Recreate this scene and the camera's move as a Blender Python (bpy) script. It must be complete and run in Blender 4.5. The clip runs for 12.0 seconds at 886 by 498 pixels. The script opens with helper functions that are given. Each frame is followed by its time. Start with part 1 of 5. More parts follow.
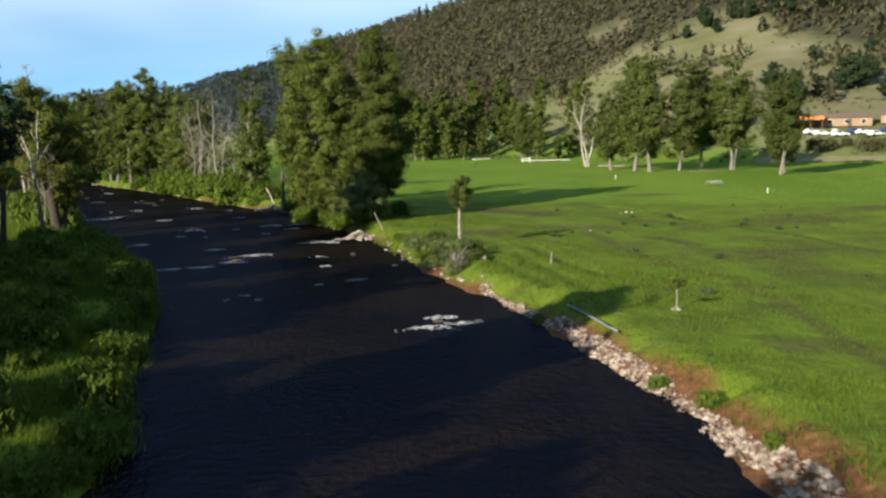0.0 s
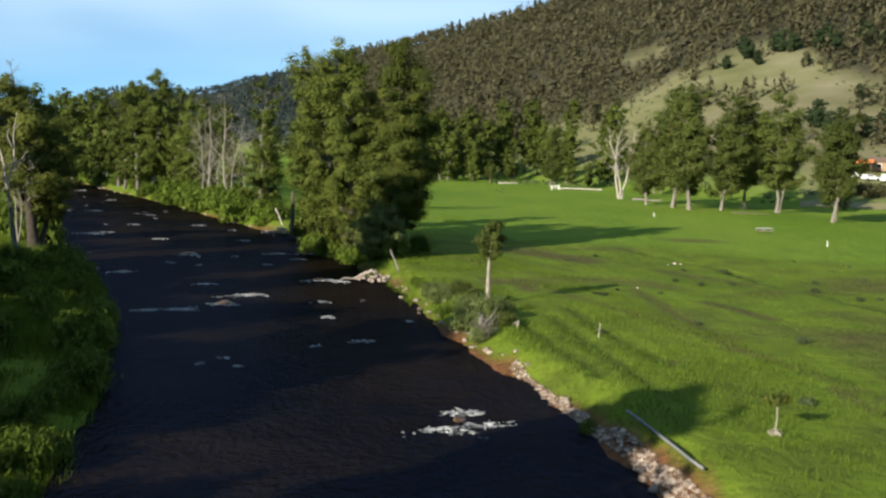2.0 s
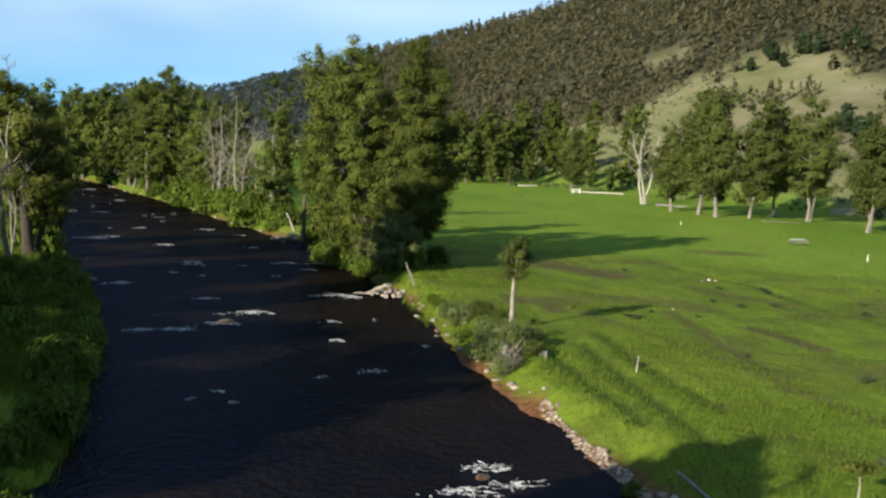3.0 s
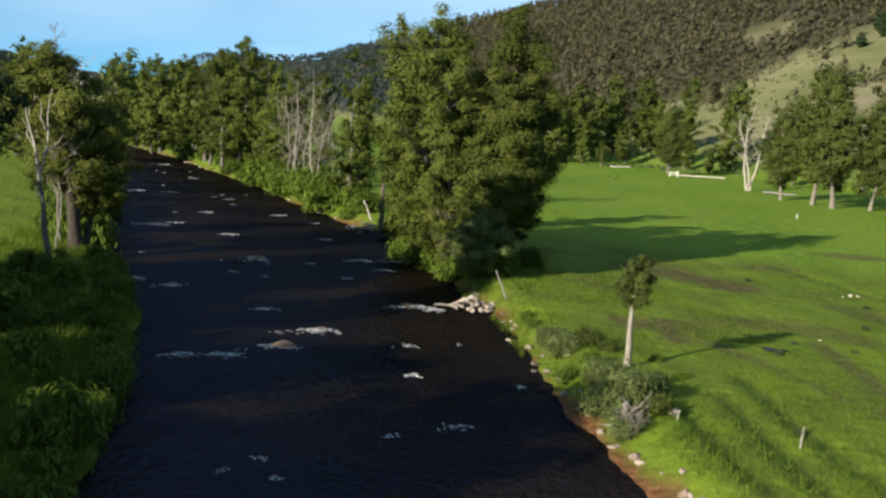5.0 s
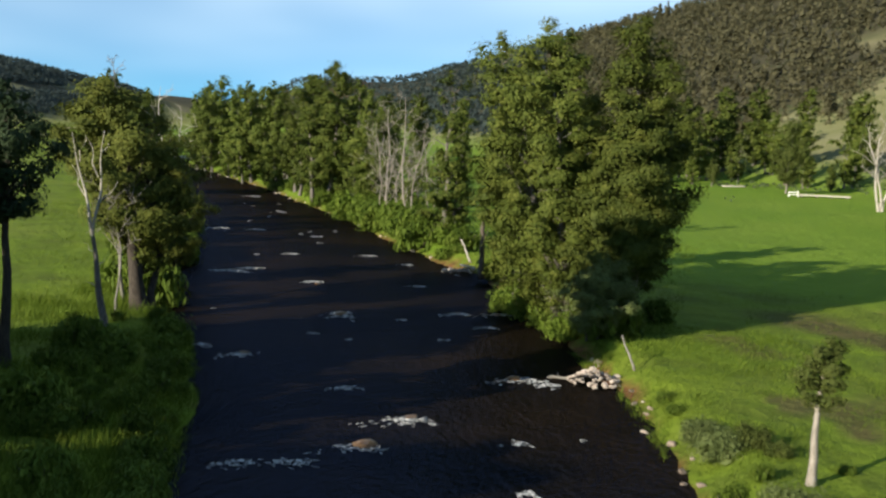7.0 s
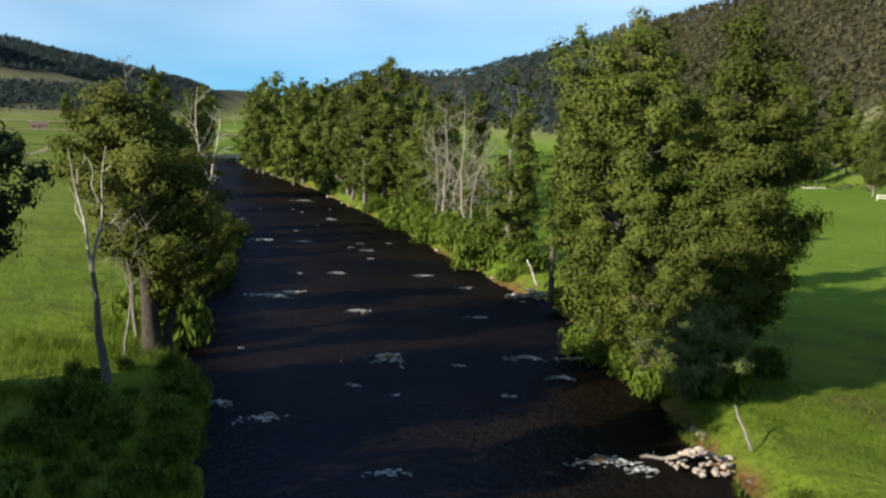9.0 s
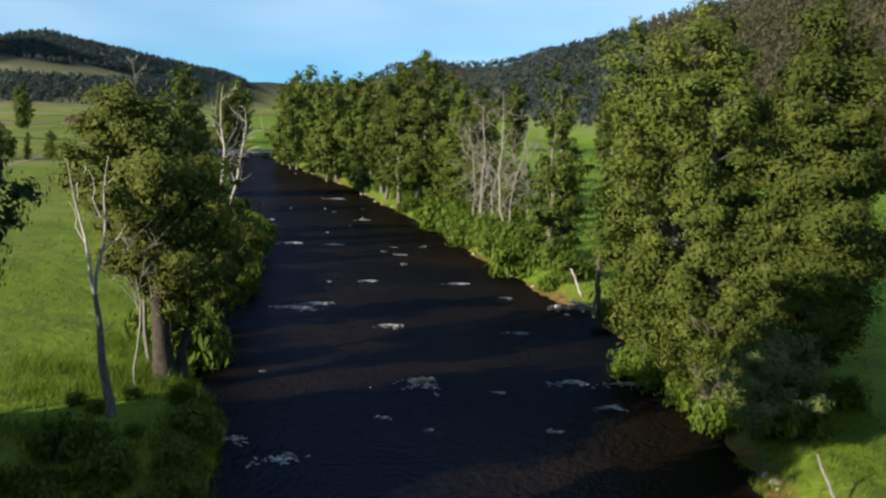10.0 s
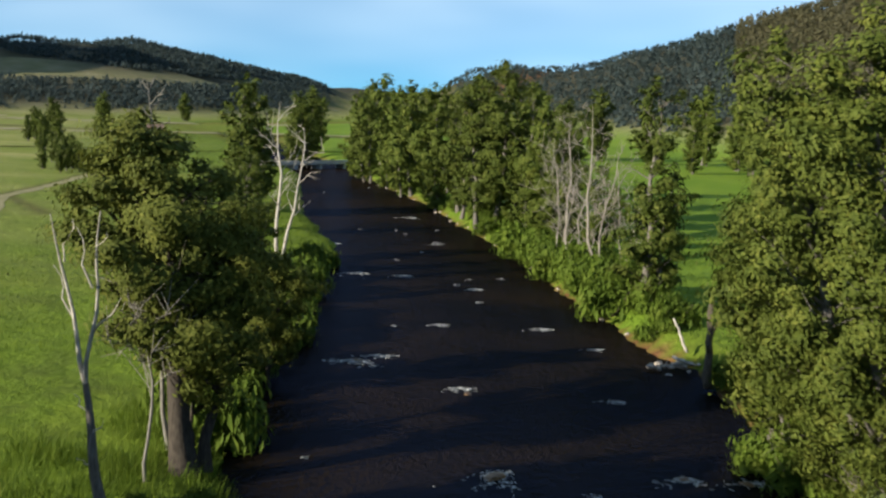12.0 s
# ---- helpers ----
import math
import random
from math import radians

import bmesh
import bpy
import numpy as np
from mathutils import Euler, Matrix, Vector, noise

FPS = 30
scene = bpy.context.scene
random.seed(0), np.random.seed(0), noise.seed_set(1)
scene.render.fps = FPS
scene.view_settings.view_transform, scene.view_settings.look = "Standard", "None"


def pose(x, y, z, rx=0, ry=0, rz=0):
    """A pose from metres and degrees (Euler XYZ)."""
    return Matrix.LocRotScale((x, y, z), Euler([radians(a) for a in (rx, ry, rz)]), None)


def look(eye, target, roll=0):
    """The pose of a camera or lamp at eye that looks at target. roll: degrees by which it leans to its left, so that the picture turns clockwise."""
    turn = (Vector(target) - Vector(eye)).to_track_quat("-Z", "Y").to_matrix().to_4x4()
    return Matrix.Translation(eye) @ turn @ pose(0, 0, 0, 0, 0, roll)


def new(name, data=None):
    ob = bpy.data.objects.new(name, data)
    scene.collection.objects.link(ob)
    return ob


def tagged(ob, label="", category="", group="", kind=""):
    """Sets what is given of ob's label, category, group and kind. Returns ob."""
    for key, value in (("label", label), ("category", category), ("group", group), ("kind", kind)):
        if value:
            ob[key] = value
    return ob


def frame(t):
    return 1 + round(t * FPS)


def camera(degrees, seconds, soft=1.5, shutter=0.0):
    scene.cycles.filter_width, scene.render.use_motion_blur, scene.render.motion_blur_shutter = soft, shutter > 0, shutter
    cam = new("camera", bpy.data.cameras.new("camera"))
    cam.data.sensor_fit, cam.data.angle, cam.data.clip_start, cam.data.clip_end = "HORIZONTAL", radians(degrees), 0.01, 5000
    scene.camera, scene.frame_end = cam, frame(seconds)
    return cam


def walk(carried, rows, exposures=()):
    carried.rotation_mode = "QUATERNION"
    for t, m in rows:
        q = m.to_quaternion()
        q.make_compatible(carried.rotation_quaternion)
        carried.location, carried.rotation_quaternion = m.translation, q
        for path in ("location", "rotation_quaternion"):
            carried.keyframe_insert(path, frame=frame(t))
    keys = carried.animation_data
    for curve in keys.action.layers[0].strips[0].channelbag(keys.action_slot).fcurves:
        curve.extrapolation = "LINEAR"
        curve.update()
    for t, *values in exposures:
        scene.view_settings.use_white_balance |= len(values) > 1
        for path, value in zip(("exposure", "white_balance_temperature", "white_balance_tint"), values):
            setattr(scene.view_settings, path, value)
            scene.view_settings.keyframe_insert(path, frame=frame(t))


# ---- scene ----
cam = camera(46.0, 12.0, 2.4, 0.5)
PATH = [
    (0, (1.331, 0.032, 11.743), (1.21, 2.015, 11.512), -1.2),
    (0.5, (0.972, 4.283, 12.097), (0.836, 6.265, 11.863), -0.3),
    (1, (0.702, 7.238, 12.354), (0.568, 9.219, 12.116), 0.5),
    (1.5, (0.296, 10.728, 12.72), (0.157, 12.71, 12.49), 1.5),
    (2, (-0.095, 14.14, 13.094), (-0.252, 16.124, 12.891), 2.1),
    (2.5, (-0.516, 17.454, 13.454), (-0.685, 19.437, 13.257), 2.4),
    (4.5, (-2.761, 30.554, 14.48), (-3.052, 32.514, 14.214), 3.7),
    (5, (-3.481, 33.731, 14.784), (-3.82, 35.684, 14.517), 3.6),
    (5.5, (-4.24, 36.872, 15.021), (-4.631, 38.815, 14.759), 3.2),
    (6, (-5.047, 39.961, 15.294), (-5.489, 41.895, 15.04), 2.9),
    (6.5, (-5.909, 43.071, 15.559), (-6.391, 44.996, 15.313), 2.5),
    (7, (-6.821, 46.202, 15.845), (-7.344, 48.117, 15.602), 2.1),
    (9, (-10.772, 58.416, 16.988), (-11.401, 60.297, 16.728), 2.0),
    (9.5, (-11.841, 61.422, 17.362), (-12.504, 63.289, 17.091), 1.9),
    (10, (-12.971, 64.45, 17.673), (-13.664, 66.305, 17.394), 1.7),
    (10.5, (-14.108, 67.403, 18.023), (-14.84, 69.243, 17.739), 1.4),
    (11, (-15.273, 70.407, 18.348), (-16.046, 72.23, 18.063), 1.3),
    (11.5, (-16.461, 73.344, 18.7), (-17.265, 75.153, 18.414), 1.4),
    (12, (-17.662, 76.274, 19.025), (-18.495, 78.072, 18.75), 1.5),
]
walk(cam, [(t, look(eye, target, roll)) for t, eye, target, roll in PATH], exposures=[(0.0, 0.8), (12.0, 0.8)])

# ---- world, sun ----
SUN_AZ, SUN_EL = 215.5, 19.3          # compass degrees from +y towards +x, and height
sun_dir = Vector((math.sin(radians(SUN_AZ)) * math.cos(radians(SUN_EL)), math.cos(radians(SUN_AZ)) * math.cos(radians(SUN_EL)), math.sin(radians(SUN_EL))))
world = bpy.data.worlds.new("world")
scene.world = world
world.use_nodes = True
wt = world.node_tree
wt.nodes.clear()
w_out = wt.nodes.new("ShaderNodeOutputWorld")
w_bg = wt.nodes.new("ShaderNodeBackground")
sky = wt.nodes.new("ShaderNodeTexSky")
sky.sky_type = "NISHITA"
sky.sun_disc = False
sky.sun_elevation = radians(SUN_EL)
sky.sun_rotation = radians(SUN_AZ)
sky.altitude = 1200
sky.air_density, sky.dust_density, sky.ozone_density = 1.0, 0.05, 2.0
w_bg.inputs["Strength"].default_value = 0.075
# thin high cloud over the blue
w_tc = wt.nodes.new("ShaderNodeTexCoord")
w_map = wt.nodes.new("ShaderNodeMapping")
w_map.inputs["Scale"].default_value = (1.2, 1.6, 5.0)
w_map.inputs["Rotation"].default_value = (0.0, radians(10), 0.0)
w_noise = wt.nodes.new("ShaderNodeTexNoise")
w_noise.inputs["Scale"].default_value = 1.1
w_noise.inputs["Detail"].default_value = 3
w_ramp = wt.nodes.new("ShaderNodeValToRGB")
w_ramp.color_ramp.elements[0].position, w_ramp.color_ramp.elements[1].position = 0.42, 0.75
w_ramp.color_ramp.elements[1].color = (0.7, 0.7, 0.7, 1)
w_mix = wt.nodes.new("ShaderNodeMix")
w_mix.data_type = "RGBA"
w_mix.inputs[7].default_value = (8.0, 9.8, 11.0, 1)
w_lift = wt.nodes.new("ShaderNodeMapping")          # a clear mountain sky: deep blue reaches low
w_lift.inputs["Scale"].default_value = (1.0, 1.0, 1.3)
w_lift.inputs["Location"].default_value = (0.0, 0.0, 0.1)
wt.links.new(w_tc.outputs["Generated"], w_lift.inputs["Vector"])
wt.links.new(w_lift.outputs["Vector"], sky.inputs["Vector"])
wt.links.new(w_tc.outputs["Generated"], w_map.inputs["Vector"])
wt.links.new(w_map.outputs["Vector"], w_noise.inputs["Vector"])
wt.links.new(w_noise.outputs["Fac"], w_ramp.inputs["Fac"])
wt.links.new(w_ramp.outputs["Color"], w_mix.inputs[0])
w_tint = wt.nodes.new("ShaderNodeMix")
w_tint.data_type, w_tint.blend_type = "RGBA", "MULTIPLY"
w_tint.inputs[0].default_value = 1.0
w_tint.inputs[7].default_value = (0.56, 1.07, 1.26, 1)
wt.links.new(sky.outputs["Color"], w_tint.inputs[6])
wt.links.new(w_tint.outputs[2], w_mix.inputs[6])
wt.links.new(w_mix.outputs[2], w_bg.inputs["Color"])
wt.links.new(w_bg.outputs["Background"], w_out.inputs["Surface"])
sun_data = bpy.data.lights.new("sun", "SUN")
sun_data.energy, sun_data.angle, sun_data.color = 5.0, radians(0.53), (1.0, 0.92, 0.76)
sun_ob = new("sun", sun_data)
sun_ob.matrix_world = look(sun_dir * 500, (0, 0, 0))

# ---- materials ----


def material(name, rough=0.9, spec=0.2):
    m = bpy.data.materials.new(name)
    m.use_nodes = True
    b = m.node_tree.nodes["Principled BSDF"]
    b.inputs["Roughness"].default_value = rough
    b.inputs["Specular IOR Level"].default_value = spec
    return m, m.node_tree, b


def noise_node(nt, scale, detail=4.0, rough=0.6, coords="Object", stretch=None):
    tc = nt.nodes.new("ShaderNodeTexCoord")
    n = nt.nodes.new("ShaderNodeTexNoise")
    n.inputs["Scale"].default_value, n.inputs["Detail"].default_value, n.inputs["Roughness"].default_value = scale, detail, rough
    if stretch:
        mp = nt.nodes.new("ShaderNodeMapping")
        mp.inputs["Scale"].default_value = stretch
        nt.links.new(tc.outputs[coords], mp.inputs["Vector"])
        nt.links.new(mp.outputs["Vector"], n.inputs["Vector"])
    else:
        nt.links.new(tc.outputs[coords], n.inputs["Vector"])
    return n.outputs["Fac"]


def ramp_node(nt, fac, stops):
    r = nt.nodes.new("ShaderNodeValToRGB")
    e = r.color_ramp.elements
    while len(e) < len(stops):
        e.new(0.5)
    for el, (p, c) in zip(e, stops):
        el.position, el.color = p, (*c, 1)
    nt.links.new(fac, r.inputs["Fac"])
    return r.outputs["Color"]


def mix_node(nt, fac, a, b, mode="MIX"):
    m = nt.nodes.new("ShaderNodeMix")
    m.data_type, m.blend_type = "RGBA", mode
    for sock, v in ((m.inputs[0], fac), (m.inputs[6], a), (m.inputs[7], b)):
        if isinstance(v, (int, float)):
            sock.default_value = v
        elif isinstance(v, tuple):
            sock.default_value = (*v, 1)
        else:
            nt.links.new(v, sock)
    return m.outputs[2]


def bump_node(nt, height, strength, distance, bsdf):
    b = nt.nodes.new("ShaderNodeBump")
    b.inputs["Strength"].default_value, b.inputs["Distance"].default_value = strength, distance
    nt.links.new(height, b.inputs["Height"])
    nt.links.new(b.outputs["Normal"], bsdf.inputs["Normal"])


def attr_node(nt, name):
    a = nt.nodes.new("ShaderNodeAttribute")
    a.attribute_name = name
    return a.outputs["Fac"]


def island_random(nt):
    return nt.nodes.new("ShaderNodeNewGeometry").outputs["Random Per Island"]


def leaf_material(name, dark, mid, light, translucent=0.3):
    m, nt, b = material(name, 0.65, 0.12)
    patch = nt.nodes.new("ShaderNodeMix")
    patch.inputs[0].default_value = 0.38
    spread = nt.nodes.new("ShaderNodeMapRange")
    spread.inputs["From Min"].default_value, spread.inputs["From Max"].default_value = 0.3, 0.7
    nt.links.new(noise_node(nt, 0.7, 3, 0.55), spread.inputs["Value"])
    nt.links.new(spread.outputs["Result"], patch.inputs[2])
    nt.links.new(island_random(nt), patch.inputs[3])
    col = ramp_node(nt, patch.outputs[0], [(0.0, dark), (0.55, mid), (1.0, light)])
    info = nt.nodes.new("ShaderNodeObjectInfo")
    hsv = nt.nodes.new("ShaderNodeHueSaturation")
    shift = nt.nodes.new("ShaderNodeMapRange")
    shift.inputs["To Min"].default_value, shift.inputs["To Max"].default_value = 0.8, 1.2
    nt.links.new(info.outputs["Random"], shift.inputs["Value"])
    nt.links.new(shift.outputs["Result"], hsv.inputs["Value"])
    nt.links.new(col, hsv.inputs["Color"])
    col = hsv.outputs["Color"]
    nt.links.new(col, b.inputs["Base Color"])
    tr = nt.nodes.new("ShaderNodeBsdfTranslucent")
    nt.links.new(col, tr.inputs["Color"])
    mx = nt.nodes.new("ShaderNodeMixShader")
    mx.inputs[0].default_value = translucent
    nt.links.new(b.outputs["BSDF"], mx.inputs[1])
    nt.links.new(tr.outputs["BSDF"], mx.inputs[2])
    nt.links.new(mx.outputs["Shader"], nt.nodes["Material Output"].inputs["Surface"])
    return m


M_COTTON = leaf_material("cottonwood_leaves", (0.041, 0.061, 0.010), (0.075, 0.099, 0.016), (0.141, 0.155, 0.030), 0.2)
M_BIGLEAF = leaf_material("big_cottonwood_leaves", (0.041, 0.059, 0.010), (0.084, 0.106, 0.018), (0.164, 0.175, 0.034), 0.2)
M_DARKLEAF = leaf_material("dark_cottonwood_leaves", (0.051, 0.063, 0.012), (0.096, 0.112, 0.020), (0.169, 0.173, 0.035), 0.24)
M_MEADOWLEAF = leaf_material("meadow_cottonwood_leaves", (0.047, 0.065, 0.014), (0.075, 0.094, 0.020), (0.124, 0.141, 0.034), 0.25)
M_WILLOW = leaf_material("grey_willow_leaves", (0.07, 0.095, 0.03), (0.12, 0.15, 0.048), (0.185, 0.215, 0.075), 0.3)
M_SHRUB = leaf_material("willow_leaves", (0.055, 0.09, 0.012), (0.1, 0.148, 0.018), (0.165, 0.205, 0.032), 0.3)
M_PINE = leaf_material("pine_needles", (0.012, 0.022, 0.01), (0.025, 0.042, 0.016), (0.05, 0.07, 0.025), 0.1)
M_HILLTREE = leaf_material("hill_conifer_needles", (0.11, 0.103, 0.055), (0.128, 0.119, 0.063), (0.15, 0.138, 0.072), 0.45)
# far conifers: distance haze is put into this lighter, bluer colour
M_HAZETREE = leaf_material("hazy_conifer_needles", (0.066, 0.09, 0.084), (0.078, 0.104, 0.097), (0.09, 0.12, 0.11), 0.4)
M_GRASS = leaf_material("grass_blades", (0.055, 0.092, 0.008), (0.088, 0.13, 0.012), (0.13, 0.165, 0.021))
M_SAGE = leaf_material("sage_leaves", (0.05, 0.072, 0.026), (0.08, 0.108, 0.045), (0.125, 0.15, 0.075))


def bark_material(name, dark, light):
    m, nt, b = material(name, 0.9, 0.2)
    n = noise_node(nt, 3.0, 6, 0.65, "Object", (3, 3, 0.6))
    nt.links.new(ramp_node(nt, n, [(0.3, dark), (0.7, light)]), b.inputs["Base Color"])
    bump_node(nt, n, 0.8, 0.05, b)
    return m


M_DARKBARK = bark_material("dark_furrowed_bark", (0.025, 0.02, 0.016), (0.085, 0.07, 0.055))
M_DEADTAN = bark_material("tan_grey_dead_wood", (0.15, 0.13, 0.105), (0.38, 0.34, 0.285))
M_PALEBARK = bark_material("pale_cottonwood_bark", (0.12, 0.105, 0.085), (0.27, 0.245, 0.2))
M_OLIVE = leaf_material("olive_shrub_leaves", (0.07, 0.07, 0.03), (0.1, 0.1, 0.045), (0.15, 0.14, 0.065))
M_BARK = bark_material("cottonwood_bark", (0.07, 0.06, 0.05), (0.22, 0.2, 0.17))
M_DEAD = bark_material("bleached_dead_wood", (0.25, 0.22, 0.18), (0.55, 0.5, 0.43))
M_DARKWOOD = bark_material("weathered_dark_wood", (0.05, 0.04, 0.03), (0.16, 0.13, 0.1))

M_PALEROCK, nt, b = material("pale_boulder", 0.9, 0.2)
rn = noise_node(nt, 5.0, 6, 0.7)
nt.links.new(ramp_node(nt, rn, [(0.3, (0.26, 0.2, 0.155)), (0.65, (0.57, 0.49, 0.415))]), b.inputs["Base Color"])
bump_node(nt, rn, 0.7, 0.06, b)

# ground: meadow, dry hill grass, bank soil by zone
M_GROUND, nt, b = material("meadow_ground", 0.95, 0.1)
big = noise_node(nt, 0.035, 5, 0.6)
fine = noise_node(nt, 1.3, 6, 0.7)
meadow = ramp_node(nt, big, [(0.3, (0.096, 0.146, 0.0135)), (0.5, (0.125, 0.178, 0.017)), (0.7, (0.17, 0.196, 0.026))])
meadow = mix_node(nt, 0.42, meadow, ramp_node(nt, fine, [(0.3, (0.085, 0.13, 0.01)), (0.6, (0.145, 0.21, 0.017)), (0.8, (0.21, 0.235, 0.035))]))
meadow = mix_node(nt, ramp_node(nt, noise_node(nt, 0.22, 4, 0.55), [(0.44, (0, 0, 0)), (0.68, (0.6, 0.6, 0.6))]), meadow, (0.07, 0.088, 0.016))
mown = ramp_node(nt, noise_node(nt, 0.05, 4, 0.5, "Object", (1.0, 0.35, 1.0)), [(0.35, (0.115, 0.2, 0.016)), (0.65, (0.17, 0.25, 0.026))])
meadow = mix_node(nt, attr_node(nt, "mown"), meadow, mown)
dry = ramp_node(nt, noise_node(nt, 0.03, 6, 0.65), [(0.3, (0.11, 0.113, 0.05)), (0.5, (0.178, 0.163, 0.085)), (0.7, (0.25, 0.215, 0.14))])
soil = ramp_node(nt, noise_node(nt, 2.2, 6, 0.7), [(0.3, (0.06, 0.028, 0.014)), (0.55, (0.17, 0.078, 0.034)), (0.8, (0.29, 0.16, 0.09))])
floor_ = ramp_node(nt, noise_node(nt, 0.2, 5, 0.7), [(0.3, (0.04, 0.039, 0.024)), (0.7, (0.066, 0.06, 0.036))])
worn = ramp_node(nt, noise_node(nt, 0.6, 5, 0.7), [(0.35, (0.055, 0.055, 0.018)), (0.7, (0.13, 0.1, 0.042))])
hay = ramp_node(nt, noise_node(nt, 0.02, 4, 0.6, "Object", (1.0, 2.5, 1.0)), [(0.35, (0.15, 0.19, 0.035)), (0.5, (0.21, 0.225, 0.06)), (0.65, (0.29, 0.275, 0.1))])
meadow = mix_node(nt, attr_node(nt, "hay"), meadow, hay)
col = mix_node(nt, attr_node(nt, "dry"), meadow, dry)
col = mix_node(nt, attr_node(nt, "worn"), col, worn)
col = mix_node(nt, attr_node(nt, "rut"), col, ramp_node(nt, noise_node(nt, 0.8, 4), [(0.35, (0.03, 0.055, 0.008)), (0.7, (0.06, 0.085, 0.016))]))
col = mix_node(nt, attr_node(nt, "wood"), col, floor_)
col = mix_node(nt, attr_node(nt, "soil"), col, soil)
nt.links.new(col, b.inputs["Base Color"])
swell = nt.nodes.new("ShaderNodeMix")
swell.inputs[0].default_value = 0.3
nt.links.new(noise_node(nt, 0.45, 4, 0.55), swell.inputs[2])
nt.links.new(fine, swell.inputs[3])
bump_node(nt, swell.outputs[0], 0.9, 0.8, b)

# dark brown water body; the reflected sky's blue is put into the gloss colour
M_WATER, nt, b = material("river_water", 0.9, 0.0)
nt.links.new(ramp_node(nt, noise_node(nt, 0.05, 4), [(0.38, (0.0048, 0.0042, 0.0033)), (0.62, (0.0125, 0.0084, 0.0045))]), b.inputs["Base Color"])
rip = nt.nodes.new("ShaderNodeMix")
rip.inputs[0].default_value = 0.45
nt.links.new(noise_node(nt, 0.5, 5, 0.62, "Object", (1.0, 0.6, 1.0)), rip.inputs[2])
nt.links.new(noise_node(nt, 2.4, 4, 0.6, "Object", (1.0, 0.7, 1.0)), rip.inputs[3])
bump_node(nt, rip.outputs[0], 0.9, 0.5, b)
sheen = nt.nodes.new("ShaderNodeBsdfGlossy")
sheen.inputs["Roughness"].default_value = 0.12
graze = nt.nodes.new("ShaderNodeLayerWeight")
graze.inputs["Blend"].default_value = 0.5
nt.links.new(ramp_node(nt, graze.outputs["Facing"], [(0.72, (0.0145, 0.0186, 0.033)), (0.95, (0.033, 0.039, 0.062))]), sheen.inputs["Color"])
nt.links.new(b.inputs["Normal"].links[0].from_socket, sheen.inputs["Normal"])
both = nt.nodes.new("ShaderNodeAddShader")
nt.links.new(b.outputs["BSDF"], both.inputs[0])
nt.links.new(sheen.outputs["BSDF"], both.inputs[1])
nt.links.new(both.outputs["Shader"], nt.nodes["Material Output"].inputs["Surface"])

M_FOAM, nt, b = material("white_water", 0.7, 0.3)
nt.links.new(ramp_node(nt, noise_node(nt, 4.0, 5), [(0.4, (0.1, 0.105, 0.11)), (0.64, (0.72, 0.72, 0.7))]), b.inputs["Base Color"])

M_ROCK, nt, b = material("bank_rock", 0.9, 0.2)
info = nt.nodes.new("ShaderNodeObjectInfo")
rc = ramp_node(nt, info.outputs["Random"], [(0.0, (0.16, 0.11, 0.075)), (0.55, (0.3, 0.235, 0.18)), (1.0, (0.52, 0.45, 0.38))])
rn = noise_node(nt, 4.0, 6, 0.7)
nt.links.new(mix_node(nt, 0.6, rc, ramp_node(nt, rn, [(0.3, (0.12, 0.085, 0.06)), (0.7, (0.4, 0.34, 0.28))]), "MIX"), b.inputs["Base Color"])
bump_node(nt, rn, 0.7, 0.08, b)

M_DEADGREY = bark_material("grey_dead_wood", (0.11, 0.1, 0.085), (0.3, 0.275, 0.235))
M_SNAG = bark_material("dark_dead_wood", (0.07, 0.06, 0.05), (0.24, 0.21, 0.18))
M_PALEWOOD = bark_material("pale_planks", (0.3, 0.27, 0.22), (0.55, 0.5, 0.42))


def plain_material(name, dark, light, rough=0.7, scale=2.0, metal=0.0):
    m, nt, b = material(name, rough, 0.4)
    b.inputs["Metallic"].default_value = metal
    n = noise_node(nt, scale, 5, 0.65)
    nt.links.new(ramp_node(nt, n, [(0.3, dark), (0.7, light)]), b.inputs["Base Color"])
    bump_node(nt, n, 0.2, 0.02, b)
    return m


M_WHITE = plain_material("weathered_white_paint", (0.55, 0.53, 0.48), (0.8, 0.79, 0.75))
M_CONCRETE = plain_material("pale_concrete", (0.32, 0.31, 0.29), (0.5, 0.48, 0.45), 0.9)
M_PIPE = plain_material("dull_aluminium", (0.13, 0.135, 0.14), (0.26, 0.26, 0.26), 0.75, 3.0, 0.1)
M_WHITEPAINT = plain_material("white_car_paint", (0.72, 0.73, 0.74), (0.8, 0.8, 0.8), 0.3, 1.0)
M_GREENPAINT = plain_material("pale_green_car_paint", (0.35, 0.45, 0.38), (0.42, 0.52, 0.45), 0.3, 1.0)
M_BLUEPAINT = plain_material("dark_blue_car_paint", (0.04, 0.06, 0.16), (0.05, 0.08, 0.2), 0.3, 1.0)
M_GLASS = plain_material("dark_window_glass", (0.015, 0.018, 0.02), (0.025, 0.03, 0.035), 0.08, 1.0)
M_RUBBER = plain_material("tyre_rubber", (0.02, 0.02, 0.02), (0.035, 0.035, 0.035), 0.9)
M_TANWALL = plain_material("tan_clapboard", (0.26, 0.17, 0.1), (0.36, 0.25, 0.16), 0.9)
M_BROWNROOF = plain_material("brown_shingle_roof", (0.12, 0.08, 0.06), (0.22, 0.15, 0.11), 0.95)
M_ORANGE = plain_material("orange_sheet_roof", (0.6, 0.16, 0.04), (0.75, 0.23, 0.06), 0.6)
M_TRACK = plain_material("dry_stubble_soil", (0.17, 0.16, 0.06), (0.28, 0.24, 0.12), 0.95, 0.5)
